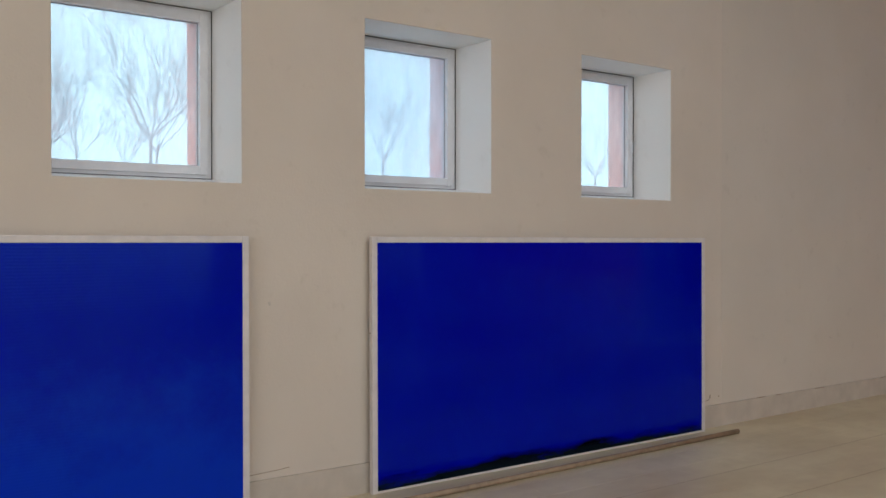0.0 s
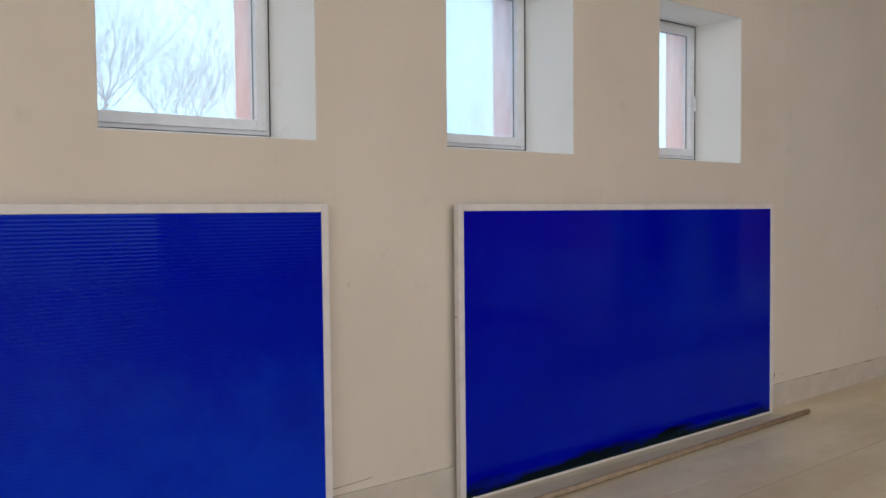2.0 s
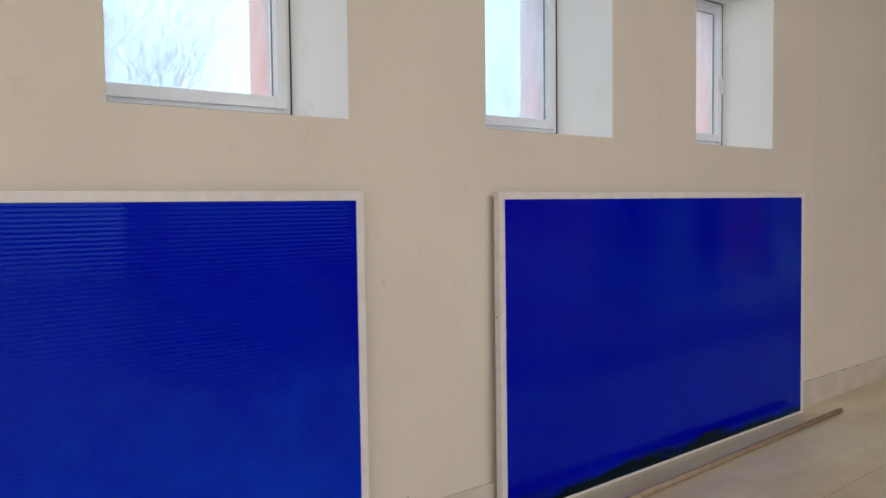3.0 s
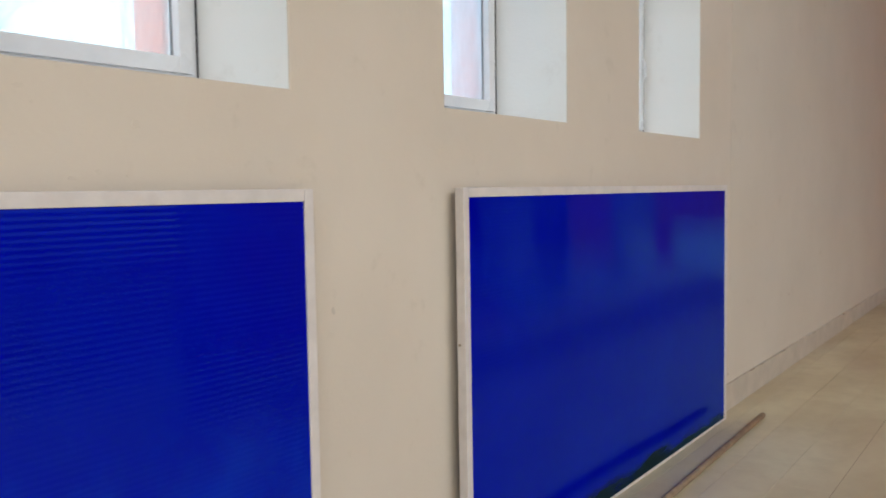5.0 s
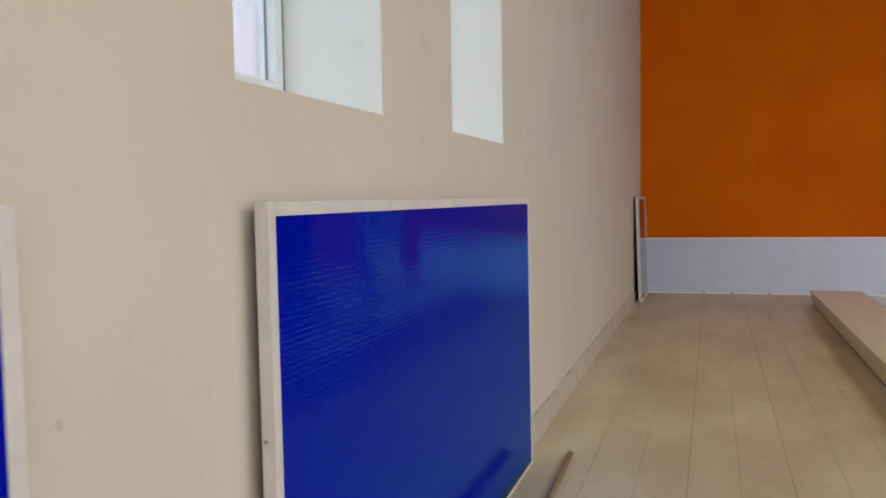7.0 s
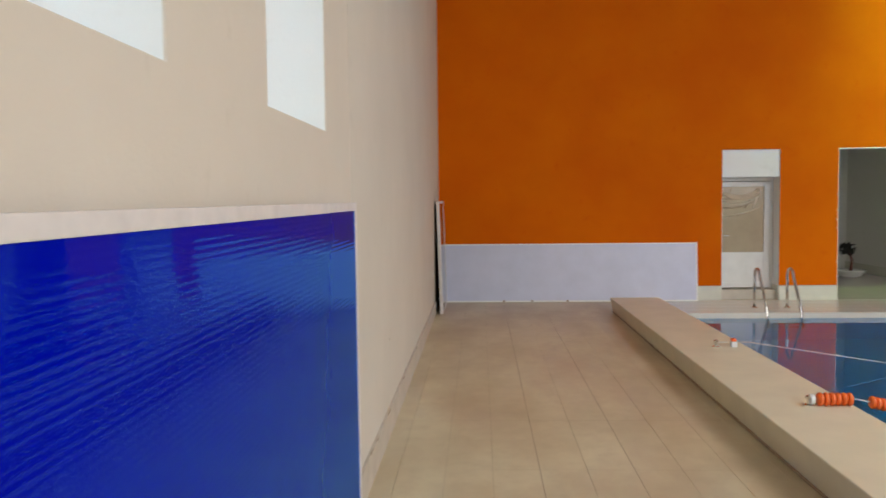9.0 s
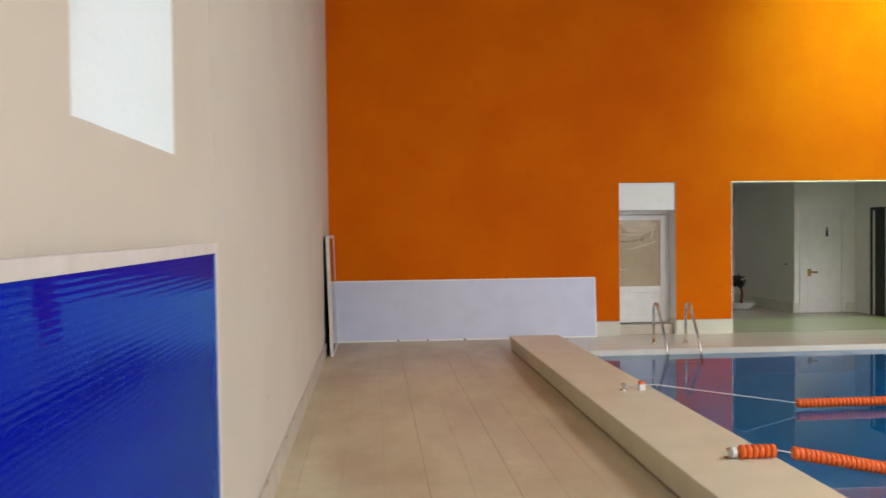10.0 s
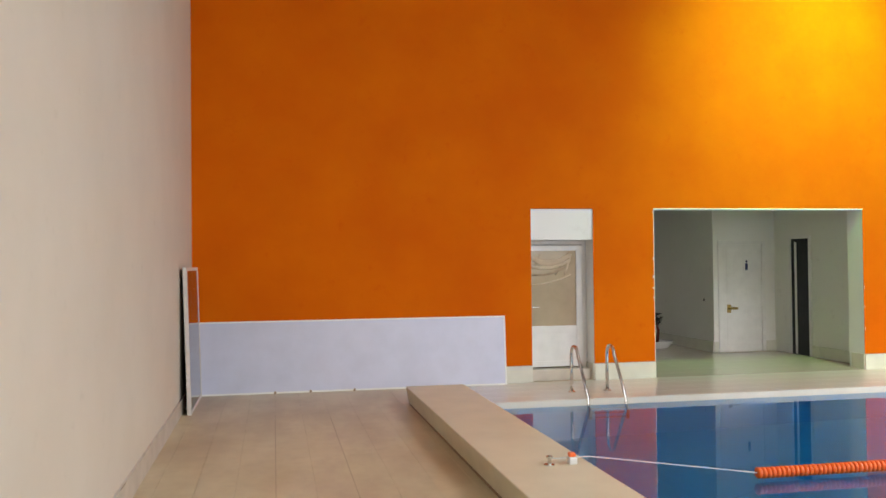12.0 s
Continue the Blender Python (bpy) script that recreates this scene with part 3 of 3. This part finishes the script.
part("pictogram_body", box((-0.026, -0.009, -0.075), (0.026, -0.0055, 0.055), 0.002), M_SIGN, s)

d = thing("door_3", (0, 0, 0), "narrow dark doorway standing ajar in a white frame", "door", kind="structure")
Y0, Y1 = 19.33, 19.86
# thin black sheet on the wall: the doorway's darkness is painted, not a hole
part("black_doorway_sheet", box((XR - 0.006, Y0, FL), (XR + 0.01, Y1, 2.06)), M_DARK, d, "black sheet standing in for the unlit opening")
for lo, hi in (((Y0 - 0.06, FL), (Y0, 2.12)), ((Y1, FL), (Y1 + 0.06, 2.12)), ((Y0, 2.06), (Y1, 2.12))):
    part("door_frame", box((XR - 0.03, lo[0], lo[1]), (XR + 0.01, hi[0], hi[1]), 0.004), M_DOOR, d)
part("leaf", box((XR - 0.012, Y1 - 0.16, FL + 0.01), (XR - 0.004, Y1 - 0.10, 2.0)), M_DOOR, d, "edge of a white leaf standing ajar")

# ---- pool ladder ----


def handrail(x):
    pts = [(x, 16.49, FL), (x, 16.49, 0.30)]
    for i in range(13):
        a = math.pi * (i / 12) * 0.93
        pts.append((x, 16.37 + 0.12 * math.cos(a), 0.47 + 0.13 * math.sin(a)))
    pts += [(x, 16.07, 0.25), (x, 15.90, 0.0), (x, 15.83, -0.3), (x, 15.83, -0.95)]
    return pts


lad = thing("pool_ladder", (4.84, 16.49, FL), "curved stainless steel pool ladder at the water's edge", "ladder")
for x in (4.84, 5.33):
    r = part("rail", tube(handrail(x), 0.021, 12), M_STEEL, lad, smooth=True)
    r.matrix_parent_inverse = lad.matrix_world.inverted()
    fl = part("floor_flange", lathe([(0.05, 0), (0.05, 0.008), (0.026, 0.022)], 16), M_STEEL, lad)
    fl.matrix_local = pose(x - 4.84, 0, 0)
for z in (-0.30, -0.58, -0.86):
    part("step", box((0.0, -0.68, z), (0.49, -0.62, z + 0.025), 0.004), M_STEEL, lad)

# ---- lane ropes ----


def float_mesh():
    prof = [(0.014, -0.019), (0.036, -0.018), (0.045, -0.010), (0.047, 0.0), (0.045, 0.010), (0.036, 0.018), (0.014, 0.019)]
    bm = lathe(prof, 14, "x")
    me = bpy.data.meshes.new("float")
    bm.to_mesh(me)
    bm.free()
    me.materials.append(M_FLOAT)
    for p in me.polygons:
        p.use_smooth = True
    return me


FLOAT = float_mesh()


def put_floats(owner, x0, x1, path, step=0.041):
    x = x0
    while x < x1:
        f = new("float", FLOAT)
        f.parent = owner
        f.matrix_local = Matrix.Translation(path(x)) @ Matrix.Rotation(random.uniform(-0.05, 0.05), 4, "Z")
        x += step


def anchor(x, y, tall):
    a = thing("rope_anchor", (x, y, KZ), "small steel rope anchor screwed to the kerb", "anchor", "anchors on the kerb")
    part("base_plate", lathe([(0.04, 0), (0.04, 0.006), (0.02, 0.010)], 14), M_STEEL, a)
    part("post", lathe([(0.014, 0.008), (0.014, tall), (0.026, tall + 0.004), (0.026, tall + 0.018), (0.012, tall + 0.024)], 12), M_STEEL, a)
    return a


def lane(y, y_anchor, first, dip, last):
    """first: where the floats begin; dip: where the line comes down to the water."""
    r = thing("lane_rope", (0, 0, 0), "lane rope strung with orange plastic floats", "lane rope", "lane ropes")
    zt = WATER + 0.062

    def path(x):
        k = min(1, max(0, (x - KX1) / (dip - KX1)))
        return Vector((x, y_anchor + (y - y_anchor) * k, (KZ + 0.045) * (1 - k) + zt * k))
    part("line", tube([path(3.00), path(KX1), path(dip), path(dip + 0.4), path(last)], 0.0045, 8), M_ROPE, r, "thin pale line")
    put_floats(r, first + 0.03, last, path)


lane(12.10, 11.82, 4.80, 4.85, 11.9)
lane(9.72, 9.42, 3.43, 4.45, 11.0)
for ya in (11.82, 9.42):
    anchor(3.00, ya, 0.045)
cl = thing("float_cluster", (3.015, 9.40, KZ + 0.047), "five orange floats lying on the kerb's edge", "floats")
put_floats(cl, 0.055, 0.27, lambda x: Vector((x, 0, 0.0)))
part("end_cap", lathe([(0.022, -0.02), (0.037, -0.016), (0.037, 0.012), (0.022, 0.016)], 14, "x"), M_BOWL, cl, "white plastic end cap")
fc = thing("rope_clip", (3.17, 11.81, KZ), "orange and white plastic rope clip", "clip")
part("clip_body", box((-0.03, -0.03, 0), (0.03, 0.03, 0.055), 0.010), M_BOWL, fc)
part("clip_cap", box((-0.028, -0.028, 0.056), (0.020, 0.028, 0.085), 0.010), M_FLOAT, fc, "orange cap")

# ---- potted plant in the corridor ----
pl = thing("potted_plant", (8.34, 21.40, FL), "dark withered plant in a low white bowl", "plant")
part("bowl", lathe([(0.16, 0), (0.22, 0.03), (0.29, 0.13), (0.31, 0.15), (0.27, 0.14), (0.20, 0.10)], 24), M_BOWL, pl, smooth=True)
part("stem", tube([(0, 0, 0.10), (0.03, 0, 0.35), (-0.02, 0.02, 0.52), (-0.06, 0, 0.68)], [0.035, 0.026, 0.02, 0.012], 8), M_STEM, pl, smooth=True)
bm = bmesh.new()
rng = random.Random(5)
for i in range(280):
    a, e, rr = rng.uniform(0, 6.28), rng.uniform(-0.6, 1.3), rng.uniform(0.03, 0.17)
    c = Vector((-0.06 + rr * math.cos(a) * math.cos(e), rr * math.sin(a) * math.cos(e), 0.55 + rr * 1.0 * math.sin(e)))
    u = Vector((rng.uniform(-1, 1), rng.uniform(-1, 1), rng.uniform(-1, 1))).normalized()
    w = u.orthogonal().normalized()
    s_ = rng.uniform(0.035, 0.07)
    bm.faces.new([bm.verts.new(c - u * s_), bm.verts.new(c + w * s_ * 0.4), bm.verts.new(c + u * s_), bm.verts.new(c - w * s_ * 0.4)])
part("crown", bm, M_LEAF, pl)

# ---- plaster step further along the wall ----
step = part("wall_west_far", box((-0.01, 7.86, -0.1), (0.002, YW, ZC), 0.0006), M_WALL_FAR)
tagged(step, "beige plastered wall section standing slightly proud", "wall", kind="structure")

# ---- small marks on the walls ----
def chip(name, at, size, mat, label, seed, axis):
    rng = random.Random(seed)
    bm = bmesh.new()
    n = 9
    ring = []
    for i in range(n):
        a = 2 * math.pi * i / n
        r = rng.uniform(0.55, 1.0)
        u, w = size[0] * r * math.cos(a), size[1] * r * math.sin(a)
        ring.append((u, w))
    def at3(u, w, d):
        return (d, u, w) if axis == "x" else (u, -d, w)
    low = [bm.verts.new(at3(u, w, -0.001)) for u, w in ring]
    top = [bm.verts.new(at3(u * 0.8, w * 0.8, 0.0025)) for u, w in ring]
    for i in range(n):
        bm.faces.new((low[i], low[(i + 1) % n], top[(i + 1) % n], top[i]))
    bm.faces.new(top)
    bmesh.ops.recalc_face_normals(bm, faces=bm.faces[:])
    ob = part(name, bm, mat)
    ob.matrix_world = pose(*at)
    return tagged(ob, label, "mark", kind="structure")


for i, (z, s1, s2) in enumerate(((1.46, 0.020, 0.05), (1.30, 0.03, 0.035), (1.16, 0.014, 0.04), (1.72, 0.012, 0.06), (0.62, 0.012, 0.05), (2.40, 0.03, 0.016))):
    chip("trim_chip", (OPEN[0] - 0.012, YW - 0.001, z), (s1 * 0.7, s2 * 0.6), M_REVEAL, "pale chip where the orange paint flaked", 40 + i, "y")
for i, (z, s1, s2) in enumerate(((1.25, 0.012, 0.05), (0.95, 0.018, 0.04), (0.62, 0.014, 0.05))):
    chip("trim_chip", (OPEN[1] + 0.012, YW - 0.001, z), (s1 * 0.5, s2 * 0.6), M_REVEAL, "pale chip where the orange paint flaked", 60 + i, "y")
worn = part("trim_edge", box((OPEN[0] - 0.005, YW - 0.003, 0.24), (OPEN[0] + 0.003, YW + 0.006, LINTEL - 0.008), 0.002), M_REVEAL)
tagged(worn, "pale worn plaster corner of the opening", "trim", kind="structure")
for i, (y, z, s1, s2) in enumerate(((2.689, 1.861, 0.030, 0.018), (2.573, 1.731, 0.016, 0.014), (2.50, 1.715, 0.022, 0.008), (2.367, 1.938, 0.026, 0.010), (2.40, 1.90, 0.010, 0.010), (2.66, 1.722, 0.012, 0.006))):
    chip("trim_lump", (-0.0013, y, z), (s1 * 0.8, s2 * 0.8), M_WALL, "small lump of beige plaster on the wall", 80 + i, "x")
chip("trim_stain", (-0.0020, 3.447, 1.261), (0.016, 0.020), M_SKIRT, "faint grey stain on the plaster", 90, "x")
for i, (y, z, s1) in enumerate(((8.42, 0.172, 0.10), (8.70, 0.170, 0.06), (9.40, 0.170, 0.12), (10.6, 0.170, 0.10), (12.1, 0.170, 0.14))):
    chip("trim_stain", (0.0215, y, z - 0.006), (s1, 0.005), M_POLE, "thin dirt along the skirting's top edge", 95 + i, "x")
chip("trim_chip", (0.006, 9.61, 0.66), (0.005, 0.008), M_POLE, "small brown knock in the plaster", 71, "x")
chip("trim_chip", (0.001, 7.70, 0.245), (0.010, 0.022), M_POLE, "small brown knock in the plaster", 72, "x")
chip("trim_chip", (0.001, 7.82, 0.235), (0.008, 0.010), M_POLE, "small brown knock in the plaster", 73, "x")
crack = part("trim_crack", tube([(0.001, 7.53, 0.200), (0.001, 7.62, 0.206), (0.001, 7.69, 0.218), (0.001, 7.705, 0.26)], 0.0022, 5), M_POLE)
tagged(crack, "thin brown hairline crack in the plaster", "crack", kind="structure")
crack = part("trim_crack", tube([(0.001, 3.30, 0.20), (0.001, 3.42, 0.206), (0.001, 3.5, 0.209), (0.001, 3.58, 0.216)], 0.0022, 5), M_POLE)
tagged(crack, "thin brown hairline crack in the plaster", "crack", kind="structure")
for i, x in enumerate((1.06, 1.52, 2.1)):
    pin = thing("peg", (x, YW - 0.155, FL), "small brown peg at the white board's foot", "peg", "pegs at the white board")
    part("pin", lathe([(0.012, 0), (0.016, 0.012), (0.014, 0.028), (0.006, 0.034)], 10), M_POLE, pin)
lev = thing("wall_socket", (XW - 0.001, 20.75, 0.95), "small dark switch on the grey wall", "switch")
part("plate", box((-0.010, -0.018, -0.024), (0, 0.018, 0.024), 0.003), M_BACK, lev)

joint = part("trim_joint", tube([(KX0 + 0.036, KY0, deck_z(KY0) + 0.012), (KX0 + 0.036, 7.5, deck_z(7.5) + 0.012), (KX0 + 0.036, 16.0, deck_z(16.0) + 0.012)], 0.010, 8), M_POLE)
tagged(joint, "dark open joint along the kerb's foot", "joint", kind="structure")

# ---- skirting ----
def skirt(lo, hi, mat, label):
    return tagged(part("baseboard", box(lo, hi, 0.003), mat), label, "skirting", kind="structure")
skirt((0, YS, -0.1), (0.022, YW, 0.165), M_SKIRT, "beige tile skirting along the wall")
for a, b in ((4.21, DOOR[0]), (DOOR[1], OPEN[0]), (OPEN[1], XE)):
    skirt((a, YW - 0.02, FL), (b, YW, 0.228), M_PALE, "cream glazed tile skirting under the orange wall")
for a, b in ((OPEN[1] - 0.018, OPEN[1]), (DOOR[1] - 0.018, DOOR[1])):
    skirt((a, YW + 0.002, FL), (b, YW + 0.29, 0.228), M_PALE, "cream tile skirting in the opening")
for a, b in ((4.21, DOOR[0]), (DOOR[1], OPEN[0]), (OPEN[1], XE)):
    line = part("trim_joint", box((a, YW - 0.010, 0.229), (b, YW - 0.001, 0.235)), M_POLE)
    tagged(line, "dark open joint on top of the skirting", "joint", kind="structure")
skirt((XW, YB - 0.02, FL), (X0 - 0.075, YB, 0.19), M_PALE, "pale tile skirting beside the door")
skirt((X1 + 0.075, YB - 0.02, FL), (XR, YB, 0.19), M_PALE, "pale tile skirting beside the door")
skirt((XR - 0.02, YW + 0.36, FL), (XR, Y0 - 0.065, 0.19), M_PALE, "pale tile skirting of the corridor")
skirt((XW - 0.02, YB + 0.005, FL), (XW, YF, 0.19), M_PALE, "pale tile skirting of the corridor")

# ---- outside ----
ground = bmesh.new()
BANK = ((-0.64, -1.0), (-3.0, -0.9), (-6.0, 0.8), (-10.0, 2.5), (-16.0, 2.9), (-30.0, 3.6), (-54.0, 4.6), (-400.0, 5.0))
cols = [-300.0, -60.0] + [-20.0 + 2.0 * i for i in range(36)] + [110.0, 300.0]
grid = [[ground.verts.new((x, y, z + (0.2 * noise.noise(Vector((x * 0.3, y * 0.3, 0))) if x < -4 else 0))) for x, z in BANK] for y in cols]
for r0, r1 in zip(grid, grid[1:]):
    for k in range(len(BANK) - 1):
        ground.faces.new((r0[k], r1[k], r1[k + 1], r0[k + 1]))
bmesh.ops.recalc_face_normals(ground, faces=ground.faces[:])
tagged(part("ground", ground, M_SNOW), "snow covered ground outside the windows", "ground", kind="structure")


k = Mat("winter_haze", 1.0)
em = k.node("ShaderNodeEmission", Strength=3.3)
k.link(k.ramp(k.noise(0.05, 3), [(0.3, (0.53, 0.84, 1.0)), (0.7, (0.60, 0.89, 1.0))]), em.inputs["Color"])
k.link(em.outputs[0], k.t.nodes["Material Output"].inputs["Surface"])
tagged(part("backdrop", box((-56, -70, -1.0), (-55.5, 170, 45)), k.m), "pale winter haze beyond the snow", "backdrop", kind="structure")


def bank_z(x):
    for (x0, z0), (x1, z1) in zip(BANK, BANK[1:]):
        if x1 <= x <= x0:
            return z0 + (z1 - z0) * (x - x0) / (x1 - x0)
    return 0.0


def bare_tree(x, y, height, seed):
    """A short trunk that forks low into a few rising limbs with twigs."""
    rng = random.Random(seed)
    t = thing("tree", (x, y, bank_z(x) - 0.3), "bare winter tree standing on the snowy bank", "tree", "bare trees outside")
    trunk, limbs = bmesh.new(), bmesh.new()

    def grow(p, d, length, r, depth):
        pts, rad, n = [p], [r], 5 if depth < 3 else 4
        for i in range(n):
            d = (d + Vector((rng.uniform(-1, 1), rng.uniform(-1, 1), rng.uniform(-0.3, 0.7))) * 0.34).normalized()
            pts.append(pts[-1] + d * length / n)
            rad.append(r * (1 - 0.75 * (i + 1) / n))
        tube(pts, rad, 5 if depth < 2 else 3, limbs, cap=False)
        if depth < 4:
            for i in range(1, n + 1):
                s = Vector((rng.uniform(-1, 1), rng.uniform(-1, 1), rng.uniform(-0.1, 0.8))).normalized()
                grow(pts[i], (d * 0.7 + s * 0.7).normalized(), length * rng.uniform(0.38, 0.62), max(0.0035, rad[i] * 0.6), depth + 1)
    h0 = height * 0.30
    tube([(0, 0, 0), (0.02, 0.01, h0 * 0.5), (0, 0.03, h0)], [0.010 * height, 0.008 * height, 0.006 * height], 8, trunk)
    for k in range(6):
        a = k * 1.05 + rng.uniform(-0.4, 0.4)
        grow(Vector((0, 0.03, h0 * 0.95)), Vector((0.8 * math.cos(a), 0.9 * math.sin(a), 1.0)).normalized(), height * rng.uniform(0.32, 0.50), 0.0034 * height, 1)
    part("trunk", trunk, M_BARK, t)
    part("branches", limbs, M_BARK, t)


for i, (x, y, h) in enumerate(((-10.0, 5.5, 4.3), (-16.5, 5.6, 3.6), (-17.0, 9.6, 3.8), (-19.0, 7.4, 3.4), (-12.5, 11.6, 4.2), (-16.0, 15.5, 4.2), (-14.0, 20.0, 4.0), (-19.0, 12.0, 4.0), (-13.0, 4.4, 3.9), (-14.5, 6.9, 4.1), (-15.0, 8.4, 4.0), (-18.0, 5.0, 3.8), (-12.0, 7.9, 3.9))):
    bare_tree(x, y, h, 11 + i)

# ---- floor tiles ----
TILES = {}


def tile(parent, x0, y0, x1, y1, top, mat, gap=0.0009, tilt=0.0):
    key = (round(x1 - x0, 3), round(y1 - y0, 3), mat.name)
    if key not in TILES:
        bm = box((gap, gap * 0.35, -0.010), (x1 - x0 - gap, y1 - y0 - gap * 0.35, 0.0))
        bmesh.ops.bevel(bm, geom=[e for e in bm.edges if all(v.co.z > -0.001 for v in e.verts)], offset=0.0006, segments=1, affect="EDGES")
        me = bpy.data.meshes.new("tile")
        bm.to_mesh(me)
        bm.free()
        me.materials.append(mat)
        TILES[key] = me
    t = new("tile", TILES[key])
    t.parent = parent
    t.location = (x0, y0, top + random.uniform(-0.0003, 0.0003))
    t.rotation_euler = (tilt, 0, 0)


ys = YS
slope = math.atan2(NEAR - FL, -8.5)
while ys < YW - 0.01:
    y1 = min(YW, ys + 1.20)
    for n in range(38):
        x0 = 0.155 + 0.30 * (n - 1) if n else 0.0
        x1 = 0.155 + 0.30 * n
        if x0 >= KX0 + 0.07 and y1 > KY0:
            continue
        tile(floor, x0, ys, x1, y1, deck_z(ys), M_FLOOR, tilt=0.0 if y1 < 7.6 or ys > 15.9 else math.atan2(deck_z(y1) - deck_z(ys), y1 - ys))
    ys += 1.20
for n in range(3):
    tile(floor, KX0 + 0.3 * n - 0.045, KY1 + 0.01, KX0 + 0.3 * n + 0.255, YW, FL, M_FLOOR)
# cream tiles of the far deck and corridor
for i in range(22):
    for j in range(4):
        x0 = 3.455 + i * 0.45
        if x0 + 0.45 < XE and i < 18:
            ya = PY1 + 0.02 + j * 0.3925
            tile(floor, x0, ya, x0 + 0.45, ya + 0.3925, FL, M_PALE)
for i in range(10):
    for j in range(14):
        ya = YW + 0.01 + j * 0.40
        x0 = 6.11 + i * 0.414
        if ya + 0.40 > YB and x0 + 0.40 > XW:
            continue
        tile(floor, x0, ya, x0 + 0.414, ya + 0.40, FL, M_CORRIDOR)

# dirt in the two widest joints
for x in (1.055, 1.655):
    dirt = part("trim_joint", tube([(x, y, deck_z(y) - 0.0012) for y in (4.6, 6.0, 7.5, 10.0, 13.0, 15.4)], 0.0026, 6), M_POLE)
    tagged(dirt, "dark dirt in a wide joint between tiles", "joint", kind="structure")
